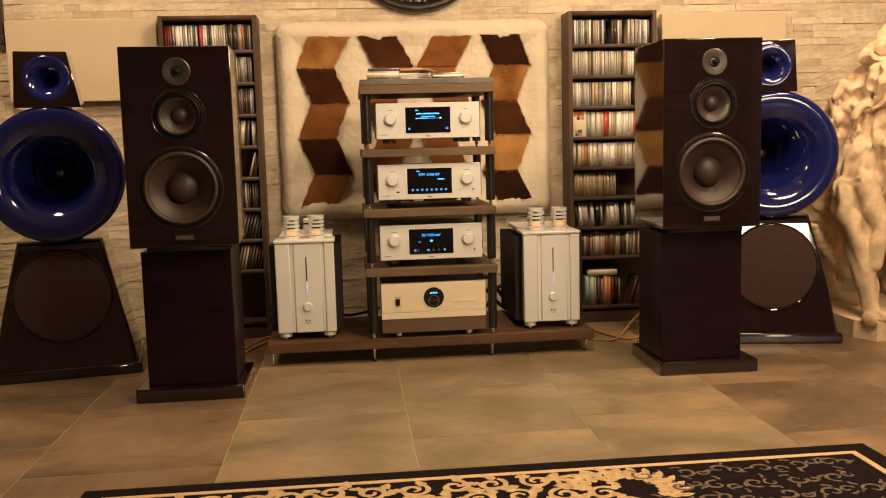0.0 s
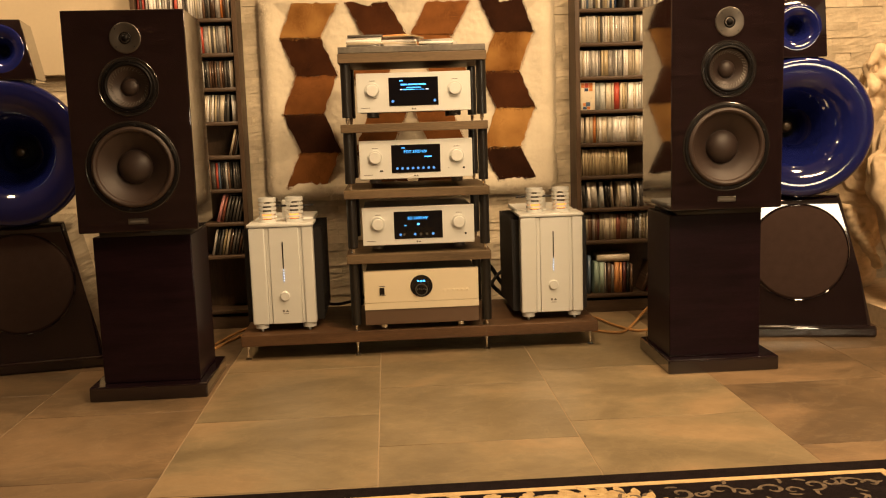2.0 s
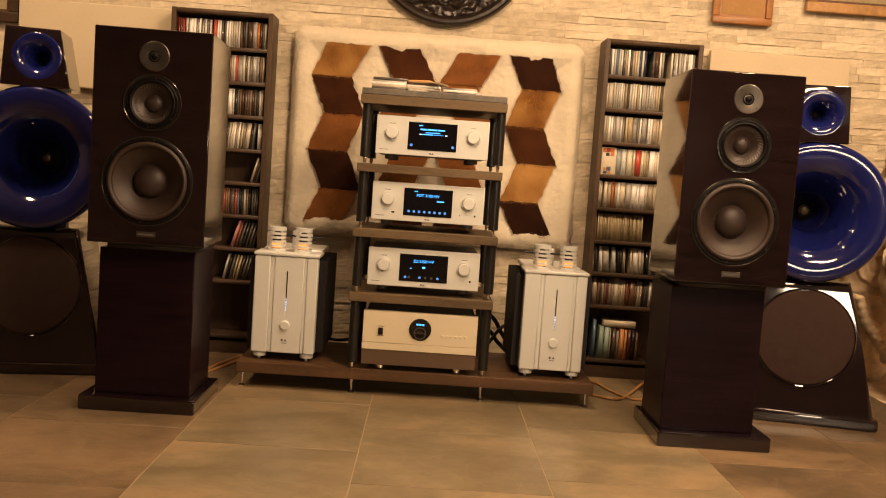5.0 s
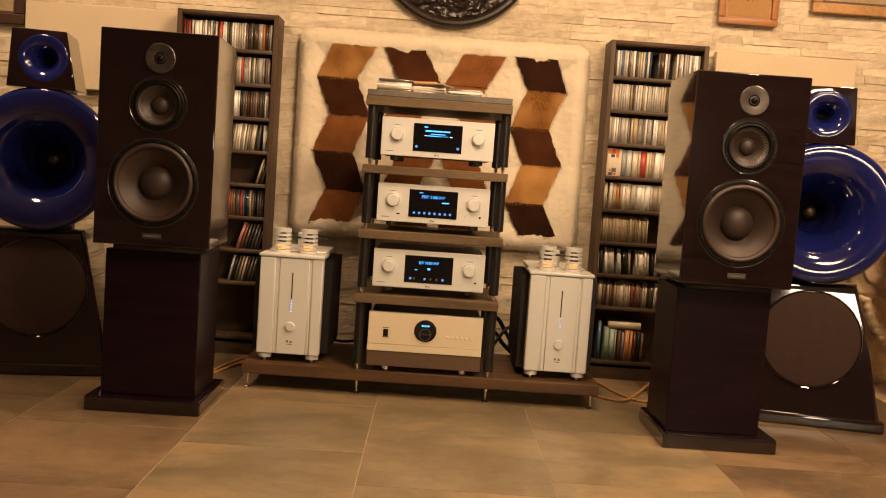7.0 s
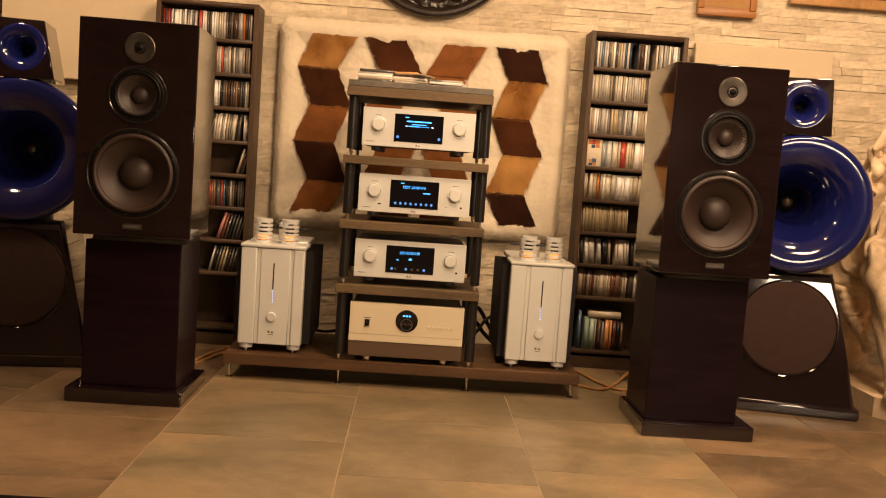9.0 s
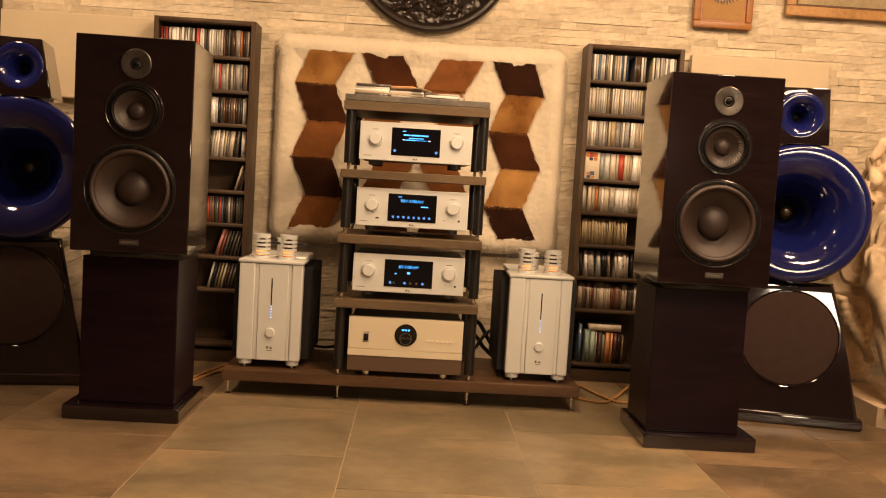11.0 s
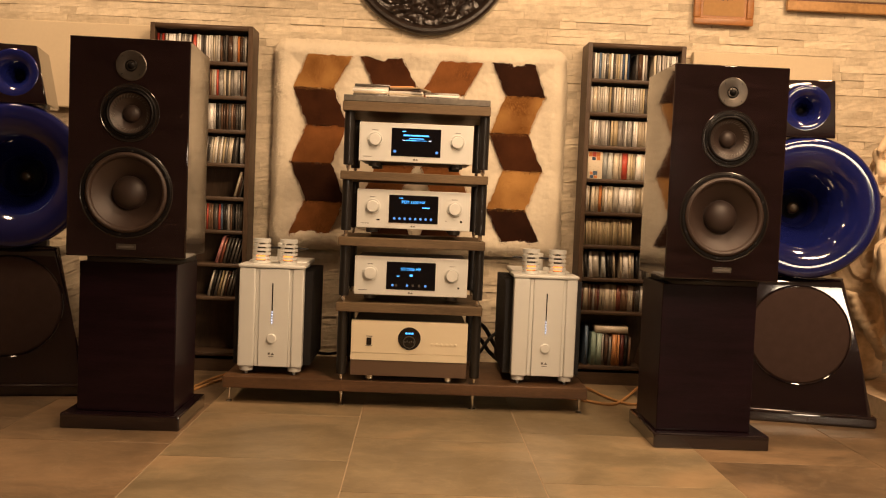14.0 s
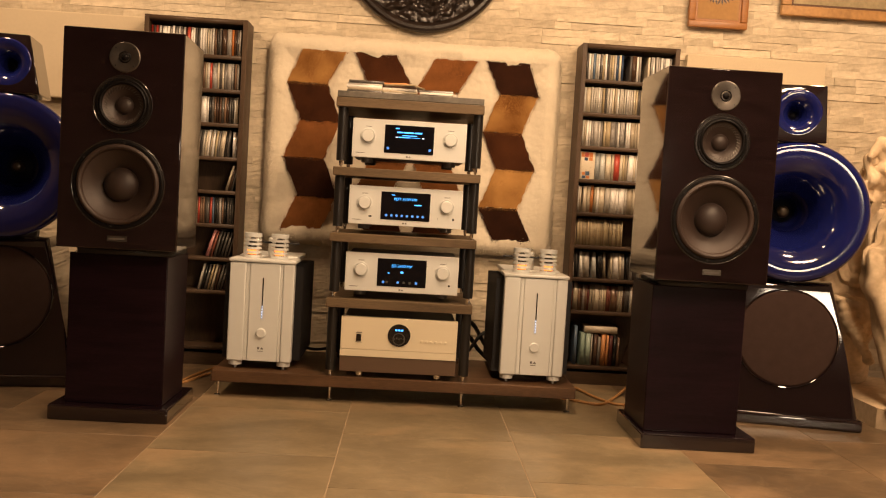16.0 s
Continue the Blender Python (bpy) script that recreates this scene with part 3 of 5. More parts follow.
def loudspeaker(x, px, qx, turn):
    """x: the cabinet; px, qx: how far pedestal and plinth stand off its axis; turn: of the cabinet, in degrees."""
    s = thing("loudspeaker", "black lacquered three-way loudspeaker on a matching pedestal", "loudspeaker", pose(x, 3.59, 0), "pair of box loudspeakers")
    bm = a_box(-0.206, 0.206, 0, 0.372, 0.622, 1.386, bevel=0.004, seg=2)
    bm = bored(bm, [(0.003, 0, 1.127, 0.083, 0.05), (-0.003, 0, 0.849, 0.143, 0.07)])
    part("cabinet", bm, GRAIN, s, "black stained glossy cabinet")
    part("plinth", a_box(qx - 0.2125, qx + 0.2125, 0.026, 0.42, 0, 0.055, bevel=0.006, seg=2), LACQUER, s, "black lacquered plinth")
    part("pedestal", a_box(px - 0.175, px + 0.175, 0.075, 0.372, 0.055, 0.598, bevel=0.004, seg=2), SATIN, s, "black pedestal column")
    part("spacer", a_box(-0.16, 0.16, 0.07, 0.36, 0.598, 0.622), BLACK, s)
    tw = part("tweeter", lathe([(0, 0.003), (0.012, 0.003), (0.018, 0.0015), (0.03, 0.004), (0.05, 0.005), (0.053, 0.003), (0.053, -0.001)], 48, front(0.004, 0, 1.291)), PLATE, s, "grey round tweeter plate")
    part("dome", lathe([(0.0125, 0.003)] + [(0.012 * math.cos(math.pi / 2 * k / 6), 0.004 + 0.008 * math.sin(math.pi / 2 * k / 6)) for k in range(7)], 24, front(0.004, 0, 1.291)), RUBBER, tw, "small black dome")
    part("ring", lathe([(0.0165, 0.004), (0.0185, 0.0065), (0.0205, 0.004)], 32, front(0.004, 0, 1.291)), RUBBER, tw)
    for k in range(4):
        an = k * math.pi / 2 + 0.785
        part("screw", rod(0.0028, 0.002, 0, 0, 0, 8, m=front(0.004 + 0.043 * math.cos(an), -0.0045, 1.291 + 0.043 * math.sin(an))), BLACK, tw)
    driver(s, "midrange", 0.003, 0, 1.127, 0.091, None, 0.031, "midrange driver with dark cone")
    driver(s, "woofer", -0.003, 0, 0.849, 0.156, None, 0.060, "large woofer with brown-grey cone")
    badge = part("badge", a_box(-0.034, 0.034, -0.003, 0.001, 0.649, 0.669, bevel=0.001), PLATE, s, "small metal maker's badge")
    part("print_bar", a_box(-0.027, 0.027, -0.0036, -0.002, 0.656, 0.662), INK, badge)
    for ob in s.children:
        if not ob.name.startswith(("plinth", "pedestal", "spacer")):
            ob.matrix_basis = pose(0, 0, 0, 0, 0, turn) @ ob.matrix_basis
    return s


loudspeaker(-0.645, -0.013, -0.018, 3.0)
loudspeaker(1.470, -0.012, 0.007, 0.0)


# ---- blue horn loudspeakers ----
def horn_profile(r, depth, roll=0.09):
    """From the throat along the flare, over the rolled lip and back along the outside."""
    p = []
    for k in range(31):
        s = k / 30
        p.append((r * (0.12 + (0.88 - roll) * s), -depth * (1 - s) ** 2.7))
    for k in range(1, 13):
        an = radians(90 - k * 13)
        p.append((r * (1 - roll) + r * roll * math.cos(an), -r * roll + r * roll * math.sin(an)))
    for k in range(1, 7):
        u = k / 6
        p.append((r * (0.89 - 0.6 * u ** 0.7), -r * roll * 1.4 - (depth - r * roll) * u))
    return p


def horn_speaker(x, y, turn, label, low, high, tx):
    """low, high: where the tweeter cabinet's sides stand at its foot and top; tx: its horn's middle."""
    h = thing("horn_loudspeaker", label, "loudspeaker", pose(x, y, 0, 0, 0, turn), "pair of horn loudspeakers")
    part("plinth", a_box(-0.318, 0.318, -0.01, 0.52, 0, 0.05, bevel=0.012, seg=3), LACQUER, h, "black lacquered plinth")
    bm = bmesh.new()
    prof = [(0.05, 0.012), (0.30, 0.0405), (0.57, 0.0712), (0.588, 0.0745), (0.600, 0.082), (0.607, 0.094), (0.611, 0.115)]
    rows = []
    for z, y in prof:
        w = 0.303 - 0.125 * (z - 0.05) / 0.555
        rows.append([bm.verts.new(v) for v in ((-w, y, z), (w, y, z), (w, 0.48, z), (-w, 0.48, z))])
    bm.faces.new(rows[0][::-1])
    bm.faces.new(rows[-1])
    for a, b in zip(rows, rows[1:]):
        for i in range(4):
            bm.faces.new((a[i], a[(i + 1) % 4], b[(i + 1) % 4], b[i]))
    side = [e for e in bm.edges if all(v.co.y < 0.4 for v in e.verts) and abs(e.verts[0].co.z - e.verts[1].co.z) > 0.01 or e.verts[0].co.z == e.verts[1].co.z == 0.05]
    bmesh.ops.bevel(bm, geom=side, offset=0.02, segments=5, affect="EDGES", profile=0.5)
    part("bass_cabinet", bm, LACQUER, h, "tapered glossy black bass cabinet")
    lean = Matrix.Translation((0, 0.048, 0.365)) @ Matrix.Rotation(radians(-6.5), 4, "X") @ FRONT
    g = part("grille", lathe([(0, 0.018), (0.17, 0.017), (0.196, 0.014), (0.202, 0.008), (0.202, -0.05)], 64, lean), GRILLE, h, "round dark brown cloth grille")
    part("grille_ring", lathe([(0.2025, -0.05), (0.2095, -0.05), (0.2095, 0.008), (0.206, 0.0115), (0.2025, 0.009)], 64, lean, closed=True), LACQUER, g, "thin glossy ring")
    part("spine", prism(bmesh.new(), [(-0.07, 0.6), (0.07, 0.6), (0.06, 1.19), (-0.06, 1.19)], 0.40, 0.47, bevel=0.008), BLACK, h, "black column behind the horn")
    part("bracket", a_box(-0.05, 0.05, 0.16, 0.405, 1.165, 1.189, bevel=0.003), BLACK, h)
    mid = part("horn", lathe(horn_profile(0.297, 0.36), 96, front(0, 0.03, 0.90)), BLUE, h, "large glossy blue round horn")
    part("throat", lathe([(0, -0.305), (0.03, -0.308), (0.05, -0.315)], 40, front(0, 0.03, 0.90)), BLUEDARK, mid)
    part("phase_plug", lathe([(0, -0.255), (0.016, -0.26), (0.025, -0.272), (0.028, -0.30)], 32, front(0, 0.03, 0.90)), PLUG, mid, "bronze domed phase plug")
    bm = prism(bmesh.new(), [(low[0], 1.19), (low[1], 1.19), (high[1], 1.43), (high[0], 1.43)], 0.04, 0.29, bevel=0.005)
    for v in bm.verts:  # the front leans back a little
        if v.co.y < 0.1:
            v.co.y += (v.co.z - 1.306) * 0.065
    bm = bored(bm, [(tx, 0.04, 1.312, 0.092, 0.12)])
    t = part("tweeter_cabinet", bm, LACQUER, h, "small tapered black tweeter cabinet")
    part("tweeter_horn", lathe(horn_profile(0.1, 0.115), 64, front(tx, 0.038, 1.312)), BLUE, t, "small glossy blue horn")
    part("throat", lathe([(0, -0.1), (0.01, -0.101), (0.016, -0.104)], 24, front(tx, 0.038, 1.312)), BLUEDARK, t)
    return h


horn_speaker(-1.275, 4.085, 11, "black horn loudspeaker with large blue lacquered horn, beside cream panel", (-0.138, 0.132), (-0.126, 0.086), 0.0)
horn_speaker(1.985, 4.085, -11, "black horn loudspeaker with large blue lacquered horn, beside stone lion", (-0.138, 0.097), (-0.124, 0.087), -0.024)


# ---- cream wall panels and pictures ----
BACK = 4.922  # where things that hang on the stone begin


def wall_panel(x0, x1, z0, z1, label):
    p = thing("wall_panel", label, "acoustic panel", pose((x0 + x1) / 2, BACK, z0))
    w, h = (x1 - x0) / 2, z1 - z0
    part("cloth", a_box(-w, w, -0.05, -0.004, 0, h, bevel=0.006, seg=2), PANEL, p, "cream cloth cover")
    part("back_frame", a_box(-w + 0.02, w - 0.02, -0.004, 0, 0.02, h - 0.02), WENGE, p)
    return p


wall_panel(-1.70, -0.955, 1.25, 1.662, "plain cream cloth acoustic panel behind the horn loudspeaker")
wall_panel(1.705, 2.405, 1.25, 1.657, "plain cream cloth acoustic panel behind the horn loudspeaker")


def picture(name, label, x0, x1, z0, z1, frame_mat, wide, mount, image, motif):
    p = thing(name, label, "picture", pose((x0 + x1) / 2, BACK, z0))
    w, h = (x1 - x0) / 2, z1 - z0
    for a, b, c, d in ((-w, w, 0, wide), (-w, w, h - wide, h)):
        part("frame_rail", prism(bmesh.new(), [(a, c), (b, c), (b, d), (a, d)], -0.028, 0, bevel=0.006, seg=3), frame_mat, p, "wooden frame rail")
    for a, b in ((-w, -w + wide), (w - wide, w)):
        part("frame_stile", prism(bmesh.new(), [(a, wide), (b, wide), (b, h - wide), (a, h - wide)], -0.0275, 0, bevel=0.006, seg=3), frame_mat, p, "wooden frame stile")
    part("inner_slip", a_box(-w + wide, w - wide, -0.014, -0.004, wide, h - wide), mount, p)
    part("sheet", a_box(-w + wide + 0.012, w - wide - 0.012, -0.016, -0.012, wide + 0.012, h - wide - 0.012), image, p, motif)
    return p


SHEET = mat("orange_ochre_sheet", (0.36, 0.195, 0.062), 0.7, var=0.15, scale=8)
SHEETPALE = mat("olive_canvas", (0.30, 0.24, 0.13), 0.7, var=0.3, scale=9, hue=(0.42, 0.34, 0.2))
FRAMEGOLD = mat("gilt_frame", (0.40, 0.22, 0.08), 0.42, 0.15, var=0.3, scale=12, fine=60)
SLIP = mat("dark_slip", (0.10, 0.045, 0.02), 0.5)
pic = picture("framed_picture", "small orange-framed picture with a dark leaf twig on ochre", 1.704, 2.002, 1.797, 2.19, FRAMEWOOD, 0.034, FRAMEWOOD, SHEET, "ochre sheet")
rnd = random.Random(5)
for k in range(13):  # the leaves of the twig
    an = -0.9 + k * 0.15
    bm = bmesh.new()
    cx, cz = 0.095 * math.sin(an) * 1.05, 0.235 - 0.115 * math.cos(an) * 0.9
    pts = [(-0.004, 0), (0, -0.016), (0.005, -0.004), (0.004, 0.009), (-0.001, 0.014)]
    ro = an + rnd.uniform(-0.5, 0.5)
    prism(bm, [(cx + a * math.cos(ro) - b * math.sin(ro), cz + a * math.sin(ro) + b * math.cos(ro)) for a, b in pts], -0.0172, -0.0155)
    part("leaf", bm, CARVED, pic, "dark pressed leaf")
picture("framed_painting", "gilt-framed painting with an olive canvas on the stone wall", 2.168, 2.95, 1.884, 2.42, FRAMEGOLD, 0.05, SLIP, SHEETPALE, "olive painted canvas")
picture("dark_framed_picture", "dark brown framed picture on the stone wall", -2.25, -1.712, 1.545, 2.2, FRAMEDARK, 0.05, SLIP, SHEETPALE, "dim painted canvas")

# ---- carved round plaque ----
plaque = thing("carved_plaque", "large round carved dark wooden wall plaque", "wall plaque", pose(0.386, BACK, 2.085))
part("rim", lathe([(0.33, 0), (0.402, 0), (0.405, 0.012), (0.399, 0.028), (0.388, 0.034), (0.374, 0.034), (0.362, 0.026), (0.354, 0.018), (0.33, 0.016)], 120, FRONT, closed=True), CARVED, plaque, "smooth turned rim")
bm = bmesh.new()
rings = []
for i in range(1, 47):
    r = 0.353 * i / 46
    ring = []
    for k in range(200):
        an = 2 * math.pi * k / 200
        q = Vector((r * math.cos(an), r * math.sin(an), 0))
        w = noise.noise(q * 14) * 1.6
        leaf = abs(math.sin(11 * an + 26 * r + w * 1.3))
        curl = abs(math.sin(70 * r + 3 * math.sin(6 * an) + w * 2))
        hgt = 0.012 + 0.018 * (0.6 * leaf + 0.6 * curl * leaf) + 0.008 * noise.noise(q * 45)
        ring.append(bm.verts.new((q.x, -hgt, q.y)))
    rings.append(ring)
mid = bm.verts.new((0, -0.03, 0))
for k in range(200):
    bm.faces.new((mid, rings[0][k], rings[0][(k + 1) % 200]))
for a, b in zip(rings, rings[1:]):
    for k in range(200):
        bm.faces.new((a[k], b[k], b[(k + 1) % 200], a[(k + 1) % 200]))
part("carving", bm, CARVED, plaque, "deeply carved leaf relief")

# ---- fur hanging ----
FX0, FX1, FZ0, FZ1 = -0.36, 1.092, 0.60, 1.638
fur = thing("fur_hanging", "white sheepskin wall hanging with brown parallelogram fur patches", "wall hanging", pose(0, BACK, 0))


def pile(x, z):
    """How far the fleece stands off the wall."""
    rc = 0.07
    ax, az = max(0, FX0 + rc - x, x - FX1 + rc), max(0, FZ0 + rc - z, z - FZ1 + rc)
    e = rc - math.hypot(ax, az) if ax and az else min(x - FX0, FX1 - x, z - FZ0, FZ1 - z)
    edge = (1 - (1 - min(1, max(0, e) / 0.06)) ** 2) ** 0.7
    border = 0.056 - 0.020 * min(1, max(0, (e - 0.075) / 0.06))
    return 0.004 + edge * (border + 0.010 * noise.noise(Vector((x * 9, z * 9, 0))) + 0.0026 * noise.noise(Vector((x * 38, z * 38, 3))) + 0.0012 * noise.noise(Vector((x * 90, z * 90, 5))))


bm = bmesh.new()
NX, NZ = 240, 176
grid = []
for j in range(NZ + 1):
    row = []
    for i in range(NX + 1):
        u, v = i / NX, j / NZ
        x, z = FX0 + (FX1 - FX0) * u, FZ0 + (FZ1 - FZ0) * v
        cx, cz = min(max(x, FX0 + 0.07), FX1 - 0.07), min(max(z, FZ0 + 0.07), FZ1 - 0.07)
        if x != cx and z != cz:
            k = max(abs(x - cx), abs(z - cz)) / math.hypot(x - cx, z - cz)
            x, z = cx + (x - cx) * k, cz + (z - cz) * k
        wob = 0.008 * noise.noise(Vector((x * 7, z * 7, 8))) + 0.005 * noise.noise(Vector((x * 42, z * 42, 8)))
        row.append(bm.verts.new((x + (wob if i in (0, NX) else 0), -pile(x, z), z + (wob if j in (0, NZ) else 0))))
    grid.append(row)
for j in range(NZ):
    for i in range(NX):
        bm.faces.new((grid[j][i], grid[j][i + 1], grid[j + 1][i + 1], grid[j + 1][i]))
part("fleece", bm, FLEECE, fur, "thick white fleece")


def strands(points, length, width, out, rng, spread=1.0, down=0.4):
    """Hairs, each one slim blade, rooted at points (x, y, z)."""
    n = len(points)
    root = np.array(points)
    an = rng.uniform(0, 2 * np.pi, n)
    ln = length * rng.uniform(0.5, 1.2, n)
    tip = root + np.stack([np.cos(an) * spread * ln, -out * ln, np.sin(an) * spread * ln - down * ln], 1)
    side = np.stack([-np.sin(an), rng.uniform(-0.3, 0.3, n), np.cos(an)], 1) * width
    verts = np.concatenate([root + side, root - side, tip]).tolist()
    faces = [(i, i + n, i + 2 * n) for i in range(n)]
    return verts, faces


def hair_part(name, points, length, width, out, material, parent, seed, label, **kw):
    v, f = strands(points, length, width, out, np.random.default_rng(seed), **kw)
    me = bpy.data.meshes.new(name)
    me.from_pydata(v, [], f)
    me.materials.append(material)
    ob = new(name, me)
    ob.parent = parent
    return tagged(ob, label, kind="stuff")


rng_f = random.Random(91)
fringe = []
while len(fringe) < 34000:  # loose wool along the border
    x, z = rng_f.uniform(FX0 + 0.004, FX1 - 0.004), rng_f.uniform(FZ0 + 0.004, FZ1 - 0.004)
    e = min(x - FX0, FX1 - x, z - FZ0, FZ1 - z)
    d = pile(x, z)
    if e < 0.10 * rng_f.random() and d > 0.005:
        fringe.append((x, -d + 0.002, z))
hair_part("wool", fringe, 0.012, 0.0005, 0.5, WOOL, fur, 92, "loose white wool", spread=0.9, down=0.1)

# each patch: colour, then its four corners (x, z) in turn
PATCHES = [("golden", 0, 0, 1), ("dark", 0, 1, -1), ("brown", 0, 2, 1), ("black", 0, 3, -1), ("brown", 0, 4, 1),
           ("black", 1, 0, -1), ("golden", 1, 1, 1), ("dark", 1, 2, -1), ("golden", 1, 3, 1), ("black", 1, 4, -1)]
ROWZ = (1.556, 1.396, 1.212, 1.030, 0.840, 0.676)


def patch(colour, corners, seed):
    r = random.Random(seed)
    pts = []
    for a, b in zip(corners, corners[1:] + corners[:1]):
        for k in range(9):
            u = k / 9
            j = 0.005 if k else 0.002
            pts.append((a[0] + (b[0] - a[0]) * u + r.uniform(-j, j), a[1] + (b[1] - a[1]) * u + r.uniform(-j, j)))
    p = part("patch", prism(bmesh.new(), pts, -0.058, -0.020), FURS[colour], fur, {"golden": "golden brown fur patch", "brown": "mid brown fur patch", "dark": "dark brown fur patch", "black": "blackish brown fur patch"}[colour])
    g = np.random.default_rng(seed)
    c = np.array(corners)
    uv = g.uniform(-0.035, 1.035, (3400, 2))
    q = (c[0] * (1 - uv[:, :1]) + c[1] * uv[:, :1]) * (1 - uv[:, 1:]) + (c[3] * (1 - uv[:, :1]) + c[2] * uv[:, :1]) * uv[:, 1:]
    hair_part("patch_hair", np.stack([q[:, 0], np.full(len(q), -0.0575), q[:, 1]], 1), 0.010, 0.0007, 0.25, FURS[colour], p, seed, "", spread=0.6, down=0.7)


for n, (colour, col, row, lean) in enumerate(PATCHES):
    zt, zb = ROWZ[row], ROWZ[row + 1]
    if col == 0:  # the column swings out and in, row by row
        xt, xb = (-0.190, -0.258) if lean > 0 else (-0.258, -0.180)
        w = 0.195
    else:
        xt, xb = (0.787, 0.716) if lean > 0 else (0.713, 0.792)
        w = 0.188
    patch(colour, [(xt, zt), (xt + w + (0.02 if row == 0 else 0), zt), (xb + w, zb), (xb, zb)], 20 + n)
patch("dark", [(0.066, 1.556), (0.268, 1.556), (0.355, 1.40), (0.150, 1.40)], 41)
patch("brown", [(0.462, 1.552), (0.664, 1.552), (0.580, 1.392), (0.375, 1.396)], 42)
for n, (colour, row, lean) in enumerate((("brown", 1, 1), ("dark", 2, -1), ("brown", 3, 1), ("dark", 4, -1))):
    zt, zb = ROWZ[row], ROWZ[row + 1]
    for s in (-1, 1):
        xa, xb = (0.02, 0.10) if lean > 0 else (0.10, 0.02)
        c = 0.362
        patch(colour, [(c + s * (xa + 0.0), zt), (c + s * (xa + 0.18), zt), (c + s * (xb + 0.18), zb), (c + s * xb, zb)], 50 + n * 2 + (s > 0))

# ---- shelves of discs ----
BOARDS = [1.479 - 0.1605 * k for k in range(8)] + [0.085]


def disc_shelf(x0, x1, label):
    s = thing("disc_shelf", label, "shelf", pose((x0 + x1) / 2, 4.76, 0), "pair of disc shelves")
    w = (x1 - x0) / 2
    for a in (-1, 1):
        part("side_panel", a_box(min(a * w, a * (w - 0.022)), max(a * w, a * (w - 0.022)), 0, 0.16, 0, 1.658, bevel=0.0015), SHELFWOOD, s)
    part("top_board", a_box(-w + 0.022, w - 0.022, 0.001, 0.16, 1.634, 1.657), SHELFBOARD, s)
    part("back_panel", a_box(-w + 0.022, w - 0.022, 0.152, 0.159, 0.05, 1.634), SHELFWOOD, s)
    part("base_panel", a_box(-w + 0.022, w - 0.022, 0.012, 0.15, 0.0, 0.06), SHELFBOARD, s)
    for z in BOARDS:
        part("shelf_board", a_box(-w + 0.022, w - 0.022, 0.004, 0.152, z - 0.010, z + 0.008, bevel=0.001), SHELFBOARD, s)
    return s


disc_shelf(-0.926, -0.441, "tall narrow dark brown shelf half-full of compact discs")
disc_shelf(1.162, 1.637, "tall narrow dark brown shelf packed with compact discs")


def spine(name, a, b, rough=0.3, scale=10):
    m = mat(name, a, rough, var=0.2, scale=scale, fine=240, hue=b, per_object=0.85, stretch=(1, 1, 1.4), coat=0.4)
    t, p = m.node_tree, m.node_tree.nodes["Principled BSDF"]
    N, L = t.nodes.new, t.links.new
    old = p.inputs["Base Color"].links[0].from_socket
    co, mp, n, g, info = N("ShaderNodeTexCoord"), N("ShaderNodeMapping"), N("ShaderNodeTexNoise"), N("ShaderNodeMapRange"), N("ShaderNodeObjectInfo")
    k, x = N("ShaderNodeMath"), N("ShaderNodeMix")
    k.operation, k.inputs[1].default_value = "MULTIPLY", 53.0
    L(info.outputs["Random"], k.inputs[0])
    L(k.outputs[0], mp.inputs["Location"])
    mp.inputs["Scale"].default_value = (90, 1, 150)
    L(co.outputs["Object"], mp.inputs[0])
    L(mp.outputs[0], n.inputs["Vector"])
    n.inputs["Scale"].default_value, n.inputs["Detail"].default_value = 1.0, 2
    g.inputs[1].default_value, g.inputs[2].default_value, g.inputs[4].default_value = 0.60, 0.66, 0.2
    L(n.outputs[0], g.inputs[0])
    x.data_type = "RGBA"
    dark = sum(b) > 0.5
    x.inputs[7].default_value = (0.03, 0.025, 0.02, 1) if dark else (0.5, 0.44, 0.34, 1)
    L(g.outputs[0], x.inputs[0])
    L(old, x.inputs[6])
    L(x.outputs[2], p.inputs["Base Color"])
    return m


SPINES = {
    "w": spine("white_spine", (0.60, 0.56, 0.48), (0.92, 0.89, 0.83)), "c": spine("cream_spine", (0.50, 0.42, 0.30), (0.70, 0.62, 0.48)),
    "g": spine("grey_spine", (0.13, 0.12, 0.11), (0.45, 0.42, 0.38)), "s": spine("silver_spine", (0.12, 0.11, 0.10), (0.84, 0.81, 0.75), 0.15),
    "k": spine("black_spine", (0.012, 0.011, 0.01), (0.10, 0.09, 0.08)), "d": spine("brown_spine", (0.07, 0.035, 0.02), (0.22, 0.13, 0.08)),
    "r": spine("red_spine", (0.32, 0.03, 0.02), (0.5, 0.08, 0.05)), "o": spine("orange_spine", (0.6, 0.2, 0.05), (0.7, 0.32, 0.12)),
    "b": spine("blue_spine", (0.03, 0.06, 0.13), (0.12, 0.18, 0.26)), "l": spine("pale_blue_spine", (0.42, 0.45, 0.44), (0.62, 0.64, 0.6)),
    "t": spine("tan_spine", (0.42, 0.33, 0.19), (0.56, 0.46, 0.29)), "p": spine("pink_spine", (0.55, 0.18, 0.17), (0.62, 0.28, 0.26)),
    "m": spine("mint_spine", (0.33, 0.46, 0.38), (0.42, 0.55, 0.46), 0.5, 8), "n": spine("maroon_spine", (0.13, 0.03, 0.025), (0.25, 0.08, 0.05)),
}
TEXT = {"w": "pale", "c": "cream", "g": "grey", "s": "silvery", "k": "black", "d": "brown", "r": "red", "o": "orange", "b": "dark blue", "l": "pale blue", "t": "tan", "p": "pink", "m": "mint green", "n": "maroon"}
